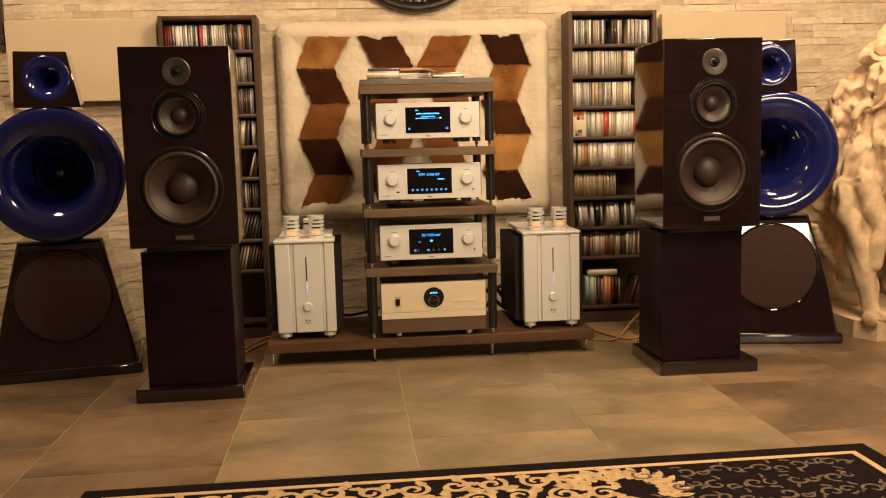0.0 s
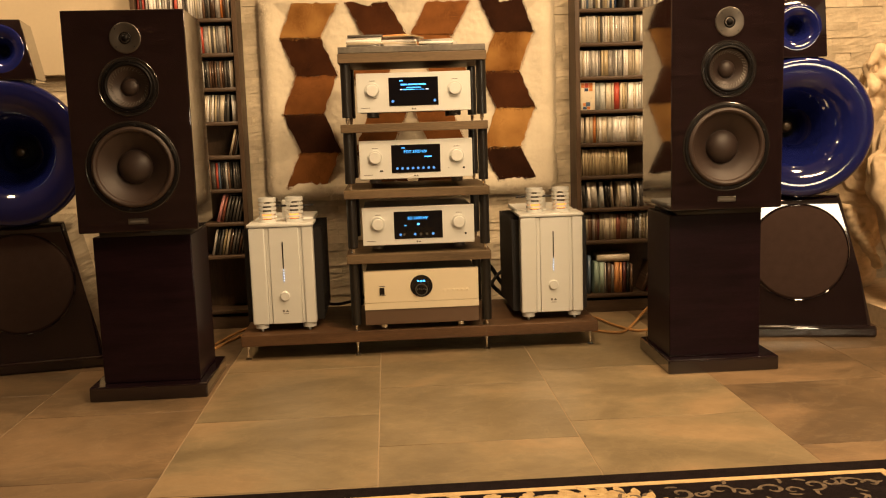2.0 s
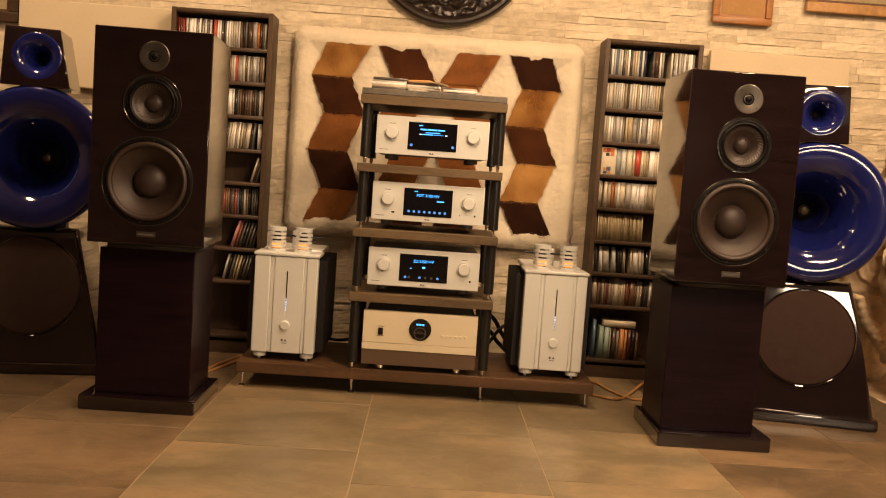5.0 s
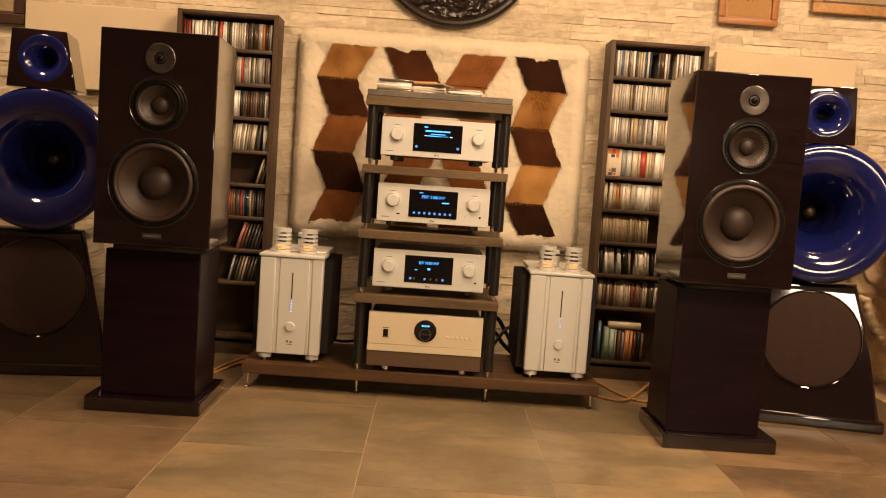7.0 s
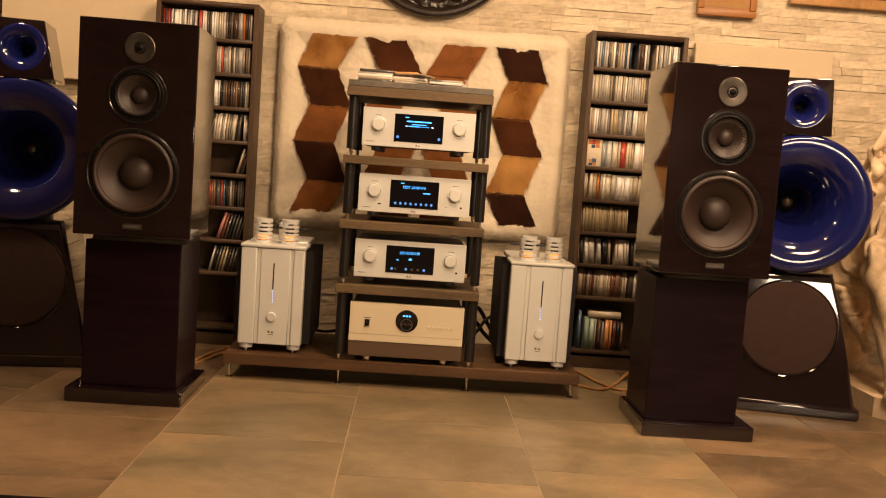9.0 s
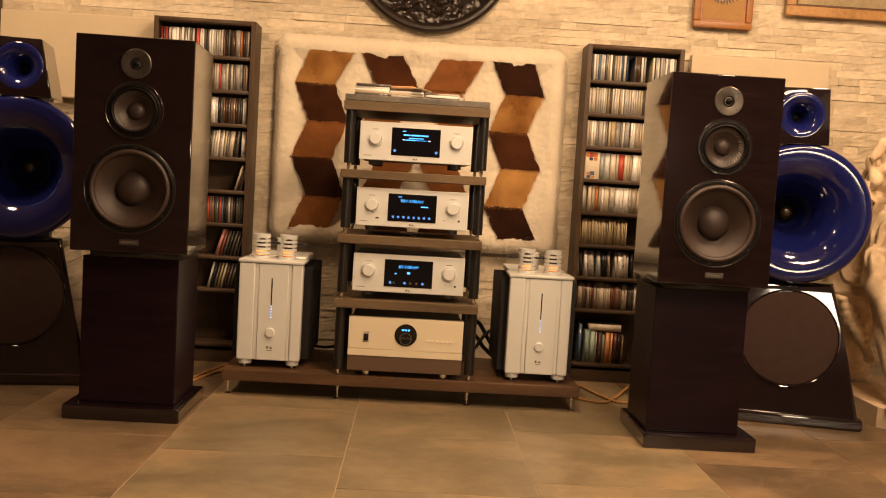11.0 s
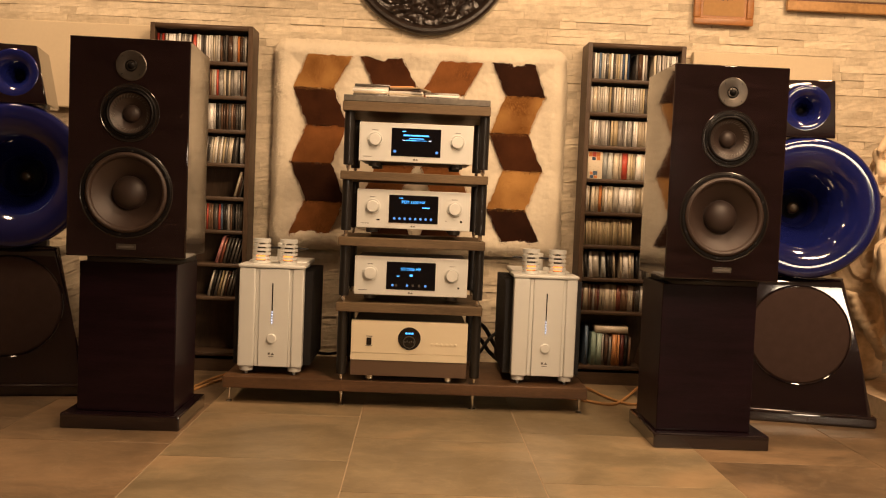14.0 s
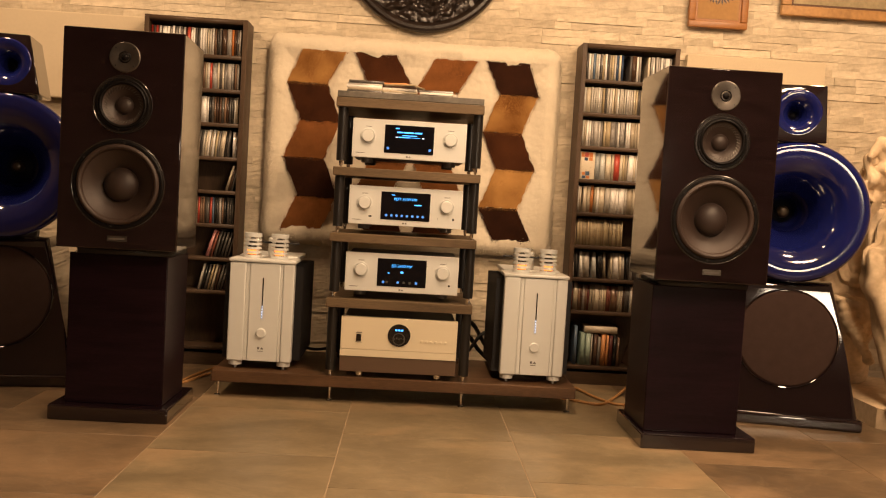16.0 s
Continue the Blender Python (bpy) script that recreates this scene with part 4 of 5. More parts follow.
CASES = {}


def case_mesh(c, w, h, dp):
    key = (c, w, h, dp)
    if key not in CASES:
        bm = bmesh.new()
        box(bm, -w / 2 + 0.0003, w / 2 - 0.0003, 0.0012, dp, 0, h)
        box(bm, -w / 2 + 0.0011, w / 2 - 0.0011, 0, 0.0012, 0.003, h - 0.003)
        CASES[key] = mesh_of("disc_case", bm, SPINES[c])
    return CASES[key]


def put_case(c, w, h, x, z, tilt=0.0, name="disc_case", dp=0.122, y=4.787):
    kind = "book" if name == "book" else "disc case"
    ob = new(name, case_mesh(c, w, h, dp))
    lift = abs(math.sin(radians(tilt))) * w / 2
    ob.matrix_world = pose(x, y, z + 0.0085 + lift, 0, tilt, 0)
    return tagged(ob, TEXT[c] + (" book standing on the shelf" if kind == "book" else " compact disc case standing on the shelf"), kind, "discs on the shelves")


def fill(seed, x0, x1, board, mix, w=0.0104, h=0.125, vary=0.5, name="disc_case", tilt=0.0, fat=0.12):
    r = random.Random(seed)
    x = x0
    while x < x1 - w:
        c = r.choice(mix)
        ww = w if r.random() > fat else round(w * 2.1, 4)
        if x + ww > x1:
            break
        o = put_case(c, ww, h if r.random() < 0.8 else h + 0.006 * vary, x + ww / 2, BOARDS[board], tilt + r.uniform(-0.6, 0.6), name)
        o.location.y += r.uniform(0, 0.009)
        x += ww + 0.001 + (0.003 if r.random() < 0.06 else 0)


RX0 = 1.186
fill(1, RX0 + 0.004, 1.382, 0, "swgsrcwskbwtc")
fill(2, 1.382, 1.40, 0, "o", w=0.016)
fill(3, 1.402, 1.462, 0, "kgwsd")
fill(4, 1.49, 1.612, 0, "wcwwsg")
fill(5, RX0 + 0.003, 1.56, 1, "wwcwswtscw")
fill(6, RX0 + 0.003, 1.235, 2, "wcw")
fill(7, 1.236, 1.405, 2, "gstgkgsdtgo")
fill(8, 1.405, 1.56, 2, "wctwlkcs")
# a boxed set with coloured squares on its spine
boxset = thing("boxed_set", "white boxed disc set with orange and blue squares on its spine", "disc box", pose(RX0 + 0.004, 4.787, BOARDS[3] + 0.0085))
part("sleeve", a_box(0, 0.072, 0, 0.122, 0, 0.133, bevel=0.001), SPINES["c"], boxset, "cream cardboard sleeve")
for i, (a, b, c, d, q) in enumerate(((0.004, 0.02, 0.107, 0.13, "o"), (0.021, 0.041, 0.107, 0.13, "r"), (0.042, 0.06, 0.107, 0.13, "o"), (0.02, 0.038, 0.09, 0.105, "b"), (0.042, 0.06, 0.09, 0.106, "o"),
                                     (0.012, 0.026, 0.02, 0.034, "o"), (0.027, 0.048, 0.018, 0.038, "b"), (0.012, 0.03, 0.003, 0.017, "b"), (0.032, 0.048, 0.003, 0.016, "o"))):
    part("square", a_box(a, b, -0.0008, 0.001, c, d), SPINES[q], boxset)
fill(9, 1.264, 1.315, 3, "l", w=0.024, h=0.13)
fill(10, 1.317, 1.56, 3, "cwotcrcwpc", w=0.0125, h=0.128)
fill(11, RX0 + 0.003, 1.215, 4, "rccw", w=0.009)
fill(12, 1.216, 1.252, 4, "wc", w=0.017)
fill(13, 1.252, 1.268, 4, "o", w=0.015, h=0.131)
fill(14, 1.269, 1.56, 4, "wcwcwwcw", w=0.0125, fat=0.3)
fill(15, RX0 + 0.003, 1.43, 5, "t", w=0.0072, h=0.127, fat=0.0, tilt=-1.5)
fill(16, RX0 + 0.003, 1.218, 6, "kwk", w=0.008, tilt=-4)
fill(17, 1.226, 1.285, 6, "w", w=0.015, tilt=-4)
fill(18, 1.288, 1.31, 6, "l", w=0.02, tilt=-4)
fill(19, 1.314, 1.34, 6, "k", w=0.012, tilt=-4)
fill(20, 1.342, 1.37, 6, "c", w=0.0125, tilt=-4)
fill(21, 1.378, 1.39, 6, "c", w=0.0104, tilt=-3)
fill(22, 1.392, 1.45, 6, "wct", w=0.0125, fat=0.4, tilt=-3)
fill(23, 1.455, 1.47, 6, "k", w=0.0104, tilt=-3)
fill(24, 1.474, 1.56, 6, "wcs", tilt=-3)
fill(25, RX0 + 0.003, 1.56, 7, "nkcdkwnctdgn", vary=1)
for c, w, h, x in (("b", 0.016, 0.19, 1.225), ("m", 0.024, 0.158, 1.262), ("m", 0.024, 0.155, 1.289), ("w", 0.007, 0.152, 1.307), ("d", 0.018, 0.15, 1.326), ("g", 0.012, 0.14, 1.344),
                   ("o", 0.022, 0.152, 1.365), ("o", 0.012, 0.15, 1.385), ("n", 0.018, 0.15, 1.403), ("k", 0.016, 0.15, 1.423), ("d", 0.012, 0.14, 1.44)):
    put_case(c, w, h, x, BOARDS[8], 0, "book")
o = put_case("c", 0.034, 0.16, 1.285, BOARDS[8] + 0.176, 90, "book")
o.location = (1.27, 4.79, BOARDS[8] + 0.0085 + 0.159 + 0.017)
for c, x in (("d", 1.50), ("n", 1.525)):
    put_case(c, 0.016, 0.15, x, BOARDS[8], 16, "book")

LX1 = -0.466
fill(31, -0.90, -0.862, 0, "rcs")
fill(32, -0.862, -0.73, 0, "sgswkg")
fill(33, -0.73, -0.714, 0, "r", w=0.015)
fill(34, -0.714, -0.60, 0, "wcsw")
fill(35, -0.60, LX1, 0, "gskodgw")
fill(36, -0.74, LX1, 1, "cwcdsrgc")
fill(37, -0.74, LX1, 2, "kgdwkcgd")
fill(38, -0.72, -0.502, 3, "gwktgcg", tilt=6)
fill(39, -0.492, LX1 + 0.004, 3, "w", w=0.022)
for k, c in enumerate("cdg"):
    put_case(c, 0.0104, 0.125, -0.513 + 0.0125 * k, BOARDS[4], 15)
fill(40, -0.72, LX1, 5, "krdgnckgb")
put_case("p", 0.014, 0.135, -0.592, BOARDS[6], 17)
for k, c in enumerate("nkkkkk"):
    put_case(c, 0.0104, 0.125, -0.572 + 0.0165 * k, BOARDS[6], 15)
for k, c in enumerate("wkgtcdkkdk"):
    put_case(c, 0.0104, 0.125, -0.626 + 0.0155 * k, BOARDS[7], 13)

# ---- discs lying on the rack ----
r = random.Random(3)


def flat_case(c, x, y, z, h, turn, size=(0.142, 0.125)):
    ob = new("disc_case", mesh_of("disc_case", a_box(-size[0] / 2, size[0] / 2, -size[1] / 2, size[1] / 2, 0, h, bevel=0.0008), SPINES[c]))
    ob.matrix_world = pose(x, y, z, 0, 0, turn)
    return tagged(ob, TEXT[c] + " compact disc case lying on top of the rack", "disc case", "discs on the rack")


z = 1.2805
for k, c in enumerate("scsws"):
    flat_case(c, 0.166 + r.uniform(-0.004, 0.004), 4.17 + r.uniform(-0.004, 0.004), z, 0.0095, r.uniform(-2, 2))
    z += 0.0098
z = 1.2805
for k, (c, h) in enumerate((("g", 0.0095), ("c", 0.0095), ("s", 0.0095), ("d", 0.0095), ("t", 0.006))):
    flat_case(c, 0.305 + 0.006 * k - 0.008, 4.20, z, h, 14 - 9 * k)
    z += h + 0.0003
flat_case("o", 0.285, 4.22, z, 0.006, -20)
z = 1.2805
for k, c in enumerate("kws"):
    flat_case(c, 0.46 + 0.012 * (k == 0), 4.19 + 0.01 * k, z, 0.0095, 3 - 4 * k)
    z += 0.0098
flat_case("w", 0.53, 4.16, 1.2805, 0.013, 2, (0.02, 0.125))

# ---- carpet ----


PILEBLACK = mat("black_pile", (0.011, 0.008, 0.0085), 0.95, spec=0.04, var=0.4, scale=40, fine=300, bump=0.7, bscale=300)
PILEGOLD = mat("beige_pile", (0.52, 0.37, 0.19), 0.95, var=0.2, scale=40, fine=300, bump=0.7, bscale=300)
CW, CD = 2.41, 3.3
carpet = thing("carpet", "black rectangular carpet with beige scroll pattern and black edge", "carpet", pose(0.395, 2.668 - CD / 2, 0, 0, 0, 0))


def ring_part(name, inset, wide, z, material, label):
    w, d = CW / 2 - inset, CD / 2 - inset
    bm = bmesh.new()
    box(bm, -w, w, d - wide, d, 0.001, z, bevel=0.002)
    box(bm, -w, w, -d, -d + wide, 0.001, z, bevel=0.002)
    box(bm, -w, -w + wide, -d + wide, d - wide, 0.001, z, bevel=0.002)
    box(bm, w - wide, w, -d + wide, d - wide, 0.001, z, bevel=0.002)
    part(name, bm, material, carpet, label)


ring_part("edge_band", 0, 0.062, 0.011, PILEBLACK, "plain black edge band")
ring_part("beige_band", 0.062, 0.022, 0.0115, PILEGOLD, "narrow beige band")
part("field", a_box(-CW / 2 + 0.084, CW / 2 - 0.084, -CD / 2 + 0.084, CD / 2 - 0.084, 0.001, 0.0105, bevel=0.001), PILEBLACK, carpet, "plain black pile field")
PILEGREY = mat("grey_brown_pile", (0.09, 0.068, 0.05), 0.95, spec=0.04, var=0.5, scale=60, fine=300, bump=0.7, bscale=300, hue=(0.20, 0.155, 0.115))
PILEPALE = mat("cream_gold_pile", (0.42, 0.29, 0.14), 0.95, spec=0.04, var=0.3, scale=45, fine=300, bump=0.7, bscale=300, hue=(0.60, 0.45, 0.25))


class Weave:
    """Woven ornaments, each a thin slab on the field."""

    def __init__(self, seed):
        self.bm, self.r = bmesh.new(), random.Random(seed)

    def slab(self, left, right):
        z = self.r.uniform(0.0112, 0.0124)
        lo = [self.bm.verts.new((x, y, z)) for x, y in left]
        hi = [self.bm.verts.new((x, y, z)) for x, y in right]
        for i in range(len(lo) - 1):
            self.bm.faces.new((lo[i], lo[i + 1], hi[i + 1], hi[i]))

    def curl(self, cx, cy, radius, width, start, hand, turns=1.35):
        """A stem that rolls up into a round end."""
        left, right, n = [], [], 22
        for i in range(n + 1):
            u = i / n
            a = start + hand * 2 * math.pi * turns * u
            rr = radius * (1 - 0.78 * u)
            w = width * (0.35 + 0.65 * math.sin(math.pi * (0.15 + 0.85 * u))) * (1 + 0.18 * math.sin(9 * u * math.pi))
            left.append((cx + (rr - w / 2) * math.cos(a), cy + (rr - w / 2) * math.sin(a)))
            right.append((cx + (rr + w / 2) * math.cos(a), cy + (rr + w / 2) * math.sin(a)))
        self.slab(left, right)

    def leaf(self, x, y, length, width, an, lobes=3):
        """A leaf with notched edges."""
        left, right, n = [], [], 5 * lobes
        for i in range(n + 1):
            u = i / n
            w = width * math.sin(math.pi * min(1, 0.08 + 0.92 * u)) ** 0.7 * (0.62 + 0.38 * abs(math.sin(math.pi * lobes * u))) / 2
            bend = an + 0.6 * u
            px, py = x + length * u * math.cos(bend), y + length * u * math.sin(bend)
            left.append((px - w * math.sin(bend), py + w * math.cos(bend)))
            right.append((px + w * math.sin(bend), py - w * math.cos(bend)))
        self.slab(left, right)


gold, grey = Weave(301), Weave(302)
ytop = CD / 2 - 0.084
for j in range(29):
    for i in range(24):
        r = gold.r
        x = -CW / 2 + 0.15 + 0.116 * i + (0.058 if j % 2 else 0) + r.uniform(-0.012, 0.012)
        y = ytop - 0.066 - 0.104 * j + r.uniform(-0.01, 0.01)
        if x > CW / 2 - 0.14:
            continue
        if x < 0.36:
            a = r.uniform(0, 6.28)
            gold.curl(x, y, 0.046, 0.02, a, r.choice((-1, 1)))
            for k in range(3):
                b = a + k * 2.1 + r.uniform(-0.4, 0.4)
                gold.leaf(x + 0.034 * math.cos(b), y + 0.034 * math.sin(b), r.uniform(0.04, 0.066), r.uniform(0.03, 0.044), b + r.uniform(-0.7, 0.7))
        elif x > 0.44:
            a, hand = r.uniform(0, 6.28), r.choice((-1, 1))
            grey.curl(x - 0.012, y, 0.034, 0.012, a, hand, 1.0)
            grey.curl(x + 0.036, y + r.uniform(-0.02, 0.02), 0.024, 0.010, a + 3, -hand, 0.9)
            for k in range(3):
                b = a + k * 2.1
                grey.leaf(x + 0.036 * math.cos(b), y + 0.036 * math.sin(b), 0.036, 0.013, b + r.uniform(-0.8, 0.8), 2)
for k in range(13):  # the large acanthus leaf that closes the gold scrolls
    a = 2.75 - 0.26 * k
    gold.leaf(0.34 + 0.10 * math.cos(a), ytop - 0.17 + 0.085 * math.sin(a), 0.10, 0.042, a - 0.5, 3)
part("gold_pattern", gold.bm, PILEPALE, carpet, "cream-gold woven scrolls and leaves")
part("grey_pattern", grey.bm, PILEGREY, carpet, "grey-brown woven scrolls")

# ---- cables ----


def cable(name, label, pts, r, material):
    return solid(name, tube(pts, r), material, label, "cable")


OC = "orange-beige loudspeaker cable lying on the floor"
cable("speaker_cable", OC, [(1.09, 4.72, 0.01), (1.205, 4.63, 0.008), (1.26, 4.46, 0.007), (1.33, 4.32, 0.007), (1.41, 4.36, 0.007), (1.49, 4.46, 0.06), (1.50, 4.30, 0.14), (1.5, 4.0, 0.2)], 0.0065, CABLE)
cable("speaker_cable", OC, [(1.05, 4.40, 0.009), (1.13, 4.37, 0.007), (1.245, 4.295, 0.007), (1.32, 4.38, 0.0075), (1.43, 4.58, 0.02), (1.50, 4.66, 0.05), (1.55, 4.66, 0.1), (1.56, 4.35, 0.22), (1.52, 4.0, 0.3)], 0.0065, CABLE)
cable("thin_wire", "thin dark wire curling beside the plinth", [(1.40, 4.2, 0.003), (1.37, 4.12, 0.003), (1.33, 4.07, 0.02), (1.30, 4.04, 0.06), (1.31, 4.0, 0.1)], 0.0015, CABLE)
cable("speaker_cable", OC, [(-0.36, 4.70, 0.008), (-0.43, 4.66, 0.007), (-0.51, 4.50, 0.007), (-0.575, 4.29, 0.007), (-0.60, 4.10, 0.05), (-0.61, 4.0, 0.13)], 0.0065, CABLE)
cable("speaker_cable", OC, [(-0.36, 4.76, 0.008), (-0.46, 4.67, 0.02), (-0.55, 4.50, 0.008), (-0.60, 4.32, 0.007), (-0.65, 4.12, 0.08), (-0.66, 4.0, 0.18)], 0.0065, CABLE)
KC = "black power cable behind the rack"
cable("power_cable", KC, [(0.60, 4.54, 0.20), (0.68, 4.60, 0.23), (0.74, 4.66, 0.16), (0.80, 4.62, 0.125), (0.86, 4.585, 0.20)], 0.010, BLACKCABLE)
cable("power_cable", KC, [(0.60, 4.50, 0.30), (0.69, 4.58, 0.30), (0.76, 4.62, 0.20), (0.79, 4.6, 0.18), (0.86, 4.585, 0.24)], 0.010, BLACKCABLE)
cable("power_cable", KC, [(0.60, 4.52, 0.16), (0.67, 4.58, 0.15), (0.74, 4.60, 0.24), (0.80, 4.62, 0.27), (0.86, 4.585, 0.30)], 0.008, BLACKCABLE)
cable("power_cable", KC, [(0.12, 4.50, 0.18), (0.04, 4.56, 0.15), (-0.04, 4.59, 0.135), (-0.14, 4.585, 0.16)], 0.007, BLACKCABLE)
cable("signal_cable", "black signal cable behind the rack", [(0.45, 4.50, 0.68), (0.46, 4.56, 0.69), (0.52, 4.56, 0.69), (0.53, 4.50, 0.66)], 0.006, BLACKCABLE)

# ---- stone lion ----


def ball_mesh(level):
    b = bmesh.new()
    bmesh.ops.create_icosphere(b, subdivisions=level, radius=1)
    b.verts.index_update()
    v, f = np.array([q.co[:] for q in b.verts]), np.array([[q.index for q in g.verts] for g in b.faces])
    b.free()
    return v, f


COARSE, FINE = ball_mesh(2), ball_mesh(4)


def blob(balls, c, s):
    balls.append((FINE, c, s))


def limb(balls, pts):
    for (a, ra), (b, rb) in zip(pts, pts[1:]):
        a, b = Vector(a), Vector(b)
        n = max(2, int((b - a).length / 0.02))
        for k in range(n + 1):
            q, rr = a.lerp(b, k / n), ra + (rb - ra) * k / n
            balls.append((COARSE, q[:], (rr, rr, rr)))


balls = []
LX = 2.80
blob(balls, (LX, 4.52, 0.72), (0.33, 0.34, 0.30))
blob(balls, (LX, 4.38, 1.02), (0.41, 0.25, 0.36))
blob(balls, (LX - 0.03, 4.27, 0.84), (0.33, 0.2, 0.28))
blob(balls, (LX + 0.02, 4.17, 1.20), (0.19, 0.17, 0.19))
blob(balls, (LX + 0.03, 4.04, 1.14), (0.10, 0.10, 0.09))
blob(balls, (LX, 4.27, 1.35), (0.29, 0.18, 0.12))
for s in (-1, 1):
    blob(balls, (LX + s * 0.24, 4.2, 1.37), (0.055, 0.035, 0.055))
    limb(balls, [((LX + s * 0.27, 4.27, 0.86), 0.135), ((LX + s * 0.32, 4.26, 0.62), 0.105), ((LX + s * 0.315, 4.21, 0.40), 0.078), ((LX + s * 0.295, 4.17, 0.19), 0.056), ((LX + s * 0.295, 4.145, 0.125), 0.052)])
    for k in (-1, 0, 1):
        blob(balls, (LX + s * 0.295 + k * 0.052, 4.07, 0.106), (0.023, 0.062, 0.03))
    limb(balls, [((LX + s * 0.27, 4.62, 0.62), 0.18), ((LX + s * 0.31, 4.58, 0.42), 0.14), ((LX + s * 0.30, 4.62, 0.30), 0.09), ((LX + s * 0.20, 4.72, 0.14), 0.07)])
locks = random.Random(8)
for s in (-1, 1):
    for ring_r, ring_y, count in ((0.19, 4.10, 7), (0.27, 4.17, 8), (0.34, 4.26, 8)):
        for k in range(count):
            a = radians(78 - 150 * k / (count - 1)) + locks.uniform(-0.1, 0.1)
            x, z, y = LX + 0.02 + s * ring_r * 0.85 * math.cos(a), 1.17 + ring_r * 0.75 * math.sin(a), ring_y
            way, wave, pts = a - 0.5, locks.uniform(0, 6), []
            rad = locks.uniform(0.036, 0.05)
            for n in range(6):
                pts.append(((x, y, z), rad * (1 - 0.13 * n)))
                way += (-1.45 - way) * 0.3 + 0.75 * math.sin(wave + n * 1.5)
                x += s * 0.062 * math.cos(way)
                z += 0.062 * math.sin(way)
                y += 0.012 + 0.016 * math.sin(wave + n * 1.9)
            limb(balls, pts)
    for k in range(5):  # the beard and chest locks
        x, z, pts = LX + s * (0.03 + 0.06 * k), 0.98 - 0.01 * k, []
        for n in range(6):
            pts.append(((x, 4.06 + 0.018 * k + 0.02 * n, z), 0.04 - 0.005 * n))
            x += s * 0.016 * math.sin(k + n * 1.4)
            z -= 0.055
        limb(balls, pts)
    limb(balls, [((LX + s * 0.33, 4.16, 0.74), 0.06), ((LX + s * 0.27, 4.12, 0.55), 0.05), ((LX + s * 0.29, 4.13, 0.36), 0.03)])
    limb(balls, [((LX + s * 0.40, 4.24, 0.72), 0.055), ((LX + s * 0.38, 4.18, 0.52), 0.045), ((LX + s * 0.33, 4.15, 0.33), 0.028)])
for k in range(9):  # the curled tuft of the tail beside the hind leg
    blob(balls, (LX - 0.43 + 0.018 * k, 4.45 - 0.004 * k, 0.52 - 0.034 * k), (0.034, 0.035, 0.022))
me = bpy.data.meshes.new("lion_blocks")
count, all_v, all_f = 0, [], []
for (v, f), c, r in balls:
    all_v.append(v * np.array(r) + np.array(c))
    all_f.append(f + count)
    count += len(v)
me.from_pydata(np.concatenate(all_v).tolist(), [], np.concatenate(all_f).tolist())
tmp = new("lion_blocks", me)
rm = tmp.modifiers.new("remesh", "REMESH")
rm.mode, rm.voxel_size = "VOXEL", 0.0085
sm = tmp.modifiers.new("smooth", "SMOOTH")
sm.iterations, sm.factor = 3, 0.5
bpy.context.view_layer.update()
me = bpy.data.meshes.new_from_object(tmp.evaluated_get(bpy.context.evaluated_depsgraph_get()))
bpy.data.objects.remove(tmp)
bm = bmesh.new()
bm.from_mesh(me)
bm.normal_update()
for v in bm.verts:
    p = v.co
    mane = max(0, min(1, (p.z - 0.62) / 0.22)) * (1 - 0.85 * math.exp(-(((p.x - LX - 0.02) / 0.12) ** 2 + ((p.z - 1.18) / 0.15) ** 2)) * (p.y < 4.2))
    swirl = Vector((p.x * 5, p.y * 5, p.z * 3.2))
    w = noise.noise(swirl) * 3.2 + noise.noise(swirl * 2.3) * 1.2
    if p.y > 4.40:
        mane = max(mane, 0.55 * min(1, (p.y - 4.40) / 0.06) * min(1, max(0, (p.z - 0.2) / 0.1)))
    turn = w * 4.6 + p.x * 44 - p.z * 20
    lock = 0.5 + 0.36 * math.cos(turn) + 0.14 * math.cos(turn * 2.1 + p.y * 30)
    fold = 0.012 * noise.noise(p * 9) + 0.010 * math.cos(noise.noise(p * 4) * 8 + p.z * 9 + p.x * 46)
    v.co += v.normal * (mane * (0.034 * lock - 0.02 + 0.005 * noise.noise(p * 20)) + (1 - mane) * fold)
base = [(LX - 0.33, 4.025), (LX + 0.33, 4.025), (LX + 0.4, 4.13), (LX + 0.4, 4.8), (LX + 0.33, 4.9), (LX - 0.33, 4.9), (LX - 0.39, 4.8), (LX - 0.39, 4.13)]
lo = [bm.verts.new((x, y, 0.0)) for x, y in base]
hi = [bm.verts.new((x, y, 0.088)) for x, y in base]
bm.faces.new(hi)
bm.faces.new(lo[::-1])
for k in range(8):
    bm.faces.new((lo[k], lo[(k + 1) % 8], hi[(k + 1) % 8], hi[k]))
solid("lion_statue", bm, LIONSTONE, "pale carved sandstone lion standing on a plinth with cut corners", "statue")

# ---- floor tiles: joints of each column ----
random.seed(11)
PITCH = 0.617


def tile_mesh(w, d, material):
    bm = a_box(0.0016, w - 0.0016, 0.0016, d - 0.0016, -0.0016, 0.0)
    bmesh.ops.bevel(bm, geom=[e for e in bm.edges if all(v.co.z > -0.0005 for v in e.verts)], offset=0.0007, segments=1, affect="EDGES")
    return mesh_of("tile", bm, material)


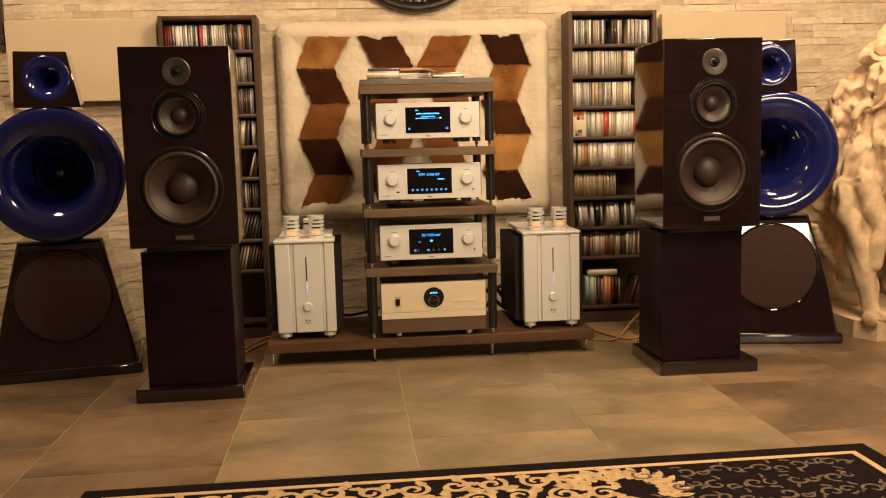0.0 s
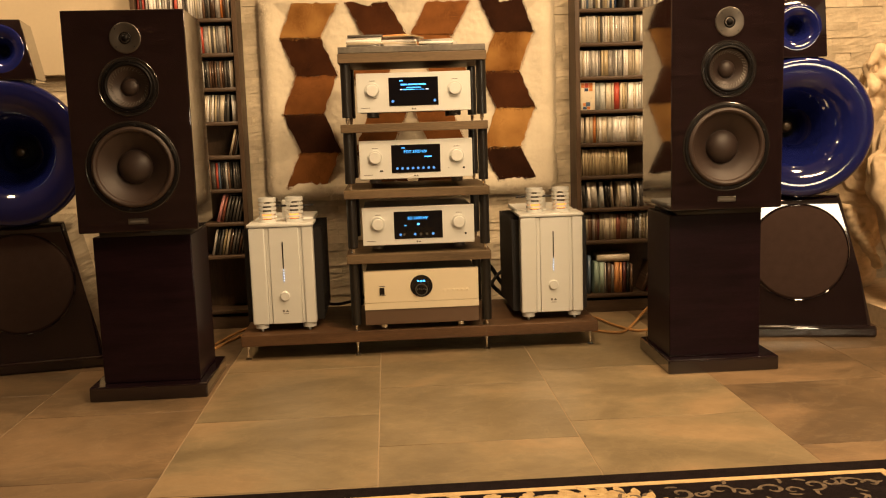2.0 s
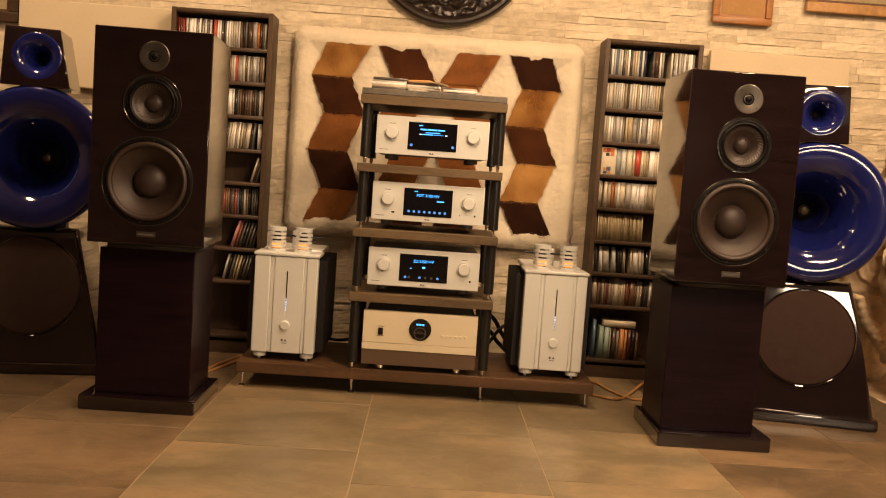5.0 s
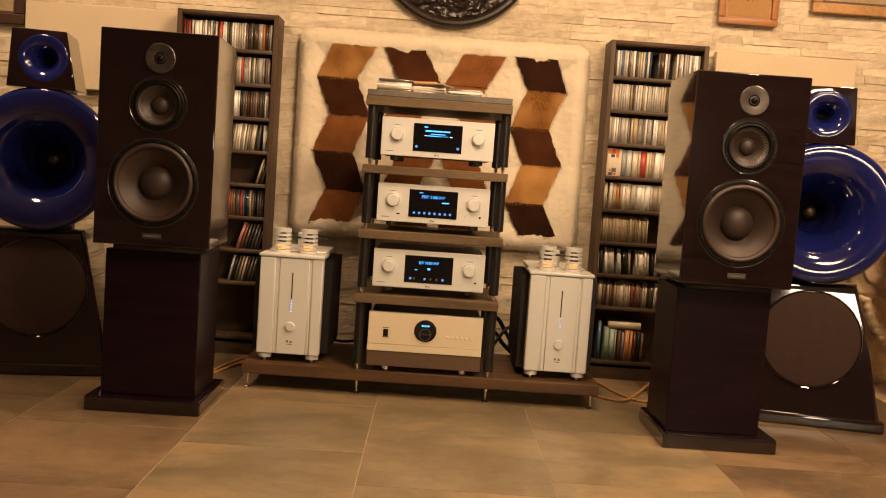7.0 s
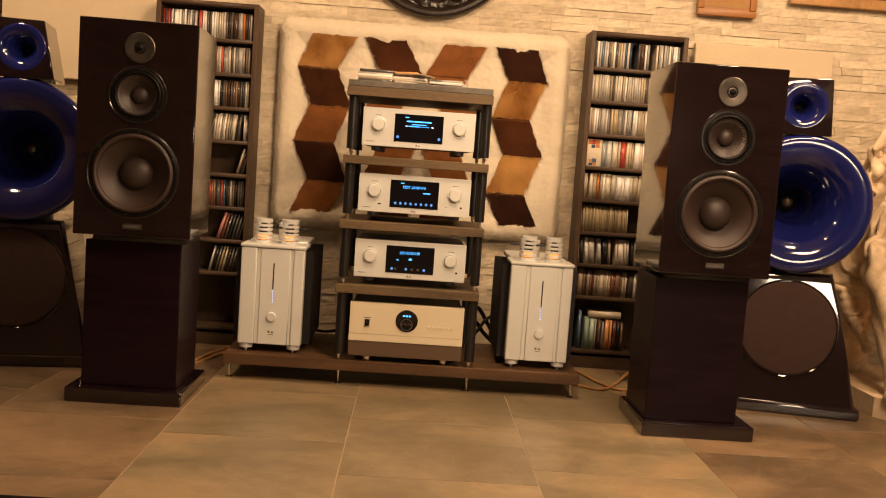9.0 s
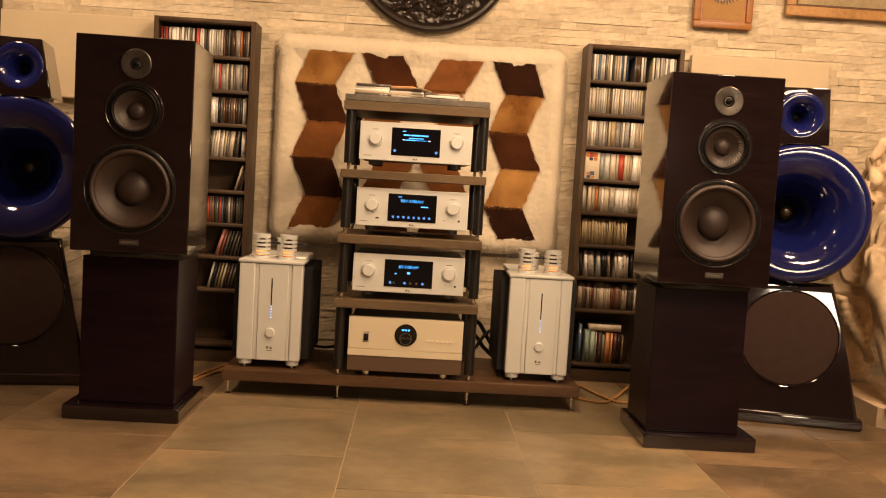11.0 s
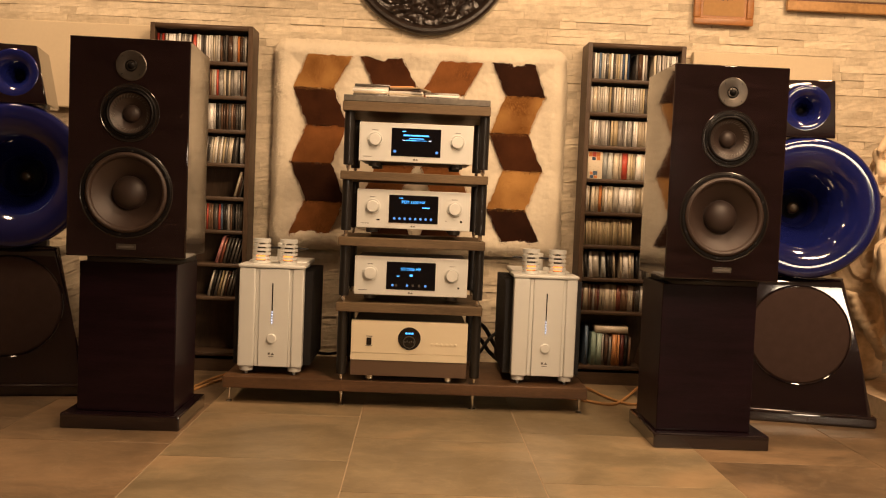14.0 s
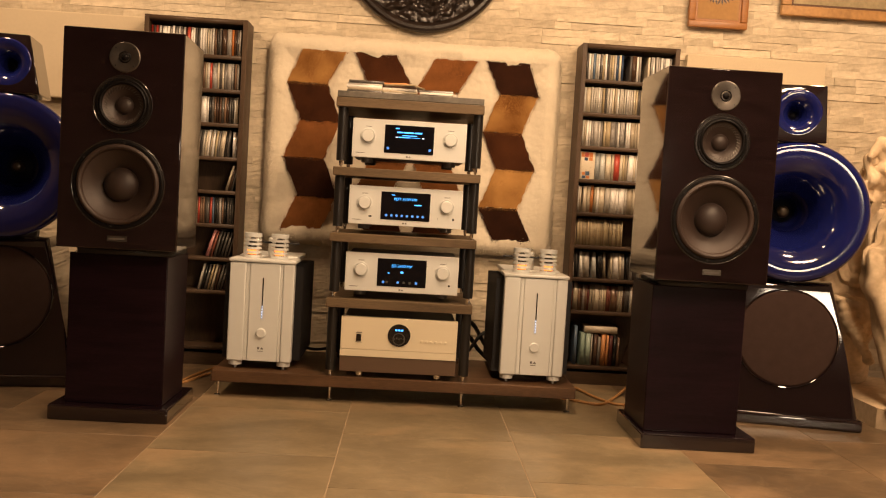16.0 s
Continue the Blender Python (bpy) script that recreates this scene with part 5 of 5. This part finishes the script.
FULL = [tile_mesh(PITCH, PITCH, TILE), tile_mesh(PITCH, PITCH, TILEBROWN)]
first = {-2: 3.13, -1: 3.46, 0: 3.32, 1: 3.005, 2: 3.15, 3: 3.455, 4: 3.25}
for c in range(-7, 10):
    cx = 0.179 + (c - 1) * PITCH
    start = first.get(c, 3.0 + 0.2 * (c % 3))
    for j in range(-12, 5):
        y = start + j * PITCH
        x0, x1, y0, y1 = max(cx, X0), min(cx + PITCH, X1), max(y, Y0), min(y + PITCH, WALL)
        if x1 - x0 < 0.02 or y1 - y0 < 0.02:
            continue
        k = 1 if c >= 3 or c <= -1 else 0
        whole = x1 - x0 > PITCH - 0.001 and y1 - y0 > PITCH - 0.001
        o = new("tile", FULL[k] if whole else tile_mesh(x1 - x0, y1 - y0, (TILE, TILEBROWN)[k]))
        o.location = (x0, y0, 0)
        o.parent = floor

# ---- ledge stones of the wall ----
WIDTHS = (0.08, 0.11, 0.15, 0.19, 0.24, 0.30, 0.36)
STONES = {}
for k, w in enumerate(WIDTHS):
    STONES[w] = []
    for j in range(4):
        r = random.Random(100 + k * 9 + j)
        bm = bmesh.new()
        nx = max(3, round(w / 0.035))
        lean = r.uniform(-0.002, 0.0012)
        rows = [[bm.verts.new((w * i / nx + (r.uniform(-0.006, 0.006) if 0 < i < nx else 0), -(0.0115 + lean * (z - 0.019) / 0.019 + r.uniform(-0.002, 0.002)), z)) for i in range(nx + 1)] for z in (0.0003, 0.0125, 0.0255, 0.0377)]
        for a, b in zip(rows, rows[1:]):
            for i in range(nx):
                bm.faces.new((a[i], a[i + 1], b[i + 1], b[i]))
        rim = rows[0] + [rows[1][-1], rows[2][-1]] + rows[3][::-1] + [rows[2][0], rows[1][0]]
        back = [bm.verts.new((v.co.x, 0.004, v.co.z)) for v in rim]
        for i in range(len(rim)):
            j2 = (i + 1) % len(rim)
            bm.faces.new((rim[i], rim[j2], back[j2], back[i]))
        me = mesh_of("stone", bm, STONE)
        for f in me.polygons:
            f.use_smooth = False
        STONES[w].append(me)
rv = random.Random(77)
rest_v, rest_f = [], []
singles = 0
for j in range(int(CEIL / 0.038)):
    z = j * 0.038
    x = X0
    while x < X1:
        w = rv.choice(WIDTHS)
        if x + w > X1 + 0.08:
            break
        me = rv.choice(STONES[w])
        proud = rv.choice((-0.002, -0.001, 0.0, 0.001, 0.0015, 0.003)) + rv.uniform(-0.0006, 0.0006)
        near = 1.655 < z < 2.05 and -0.5 < x < 2.6 or 0.3 < z < 1.66 and (-0.44 < x < -0.3 or 1.05 < x < 1.16 or 2.2 < x < 2.5)
        if near and singles < 300:
            o = new("stone", me)
            o.location = (x, WALL - proud, z)
            o.parent = wall_north
            singles += 1
        else:
            n = len(rest_v)
            rest_v.extend((x + v.co.x, WALL - proud + v.co.y, z + v.co.z) for v in me.vertices)
            rest_f.extend(tuple(n + i for i in f.vertices) for f in me.polygons)
        x += w + 0.0006
me = bpy.data.meshes.new("ledge_stones")
me.from_pydata(rest_v, [], rest_f)
me.materials.append(STONEREST)
ob = new("ledge_stones", me)
ob.parent = wall_north
tagged(ob, "rows of pale split stones", kind="stuff")
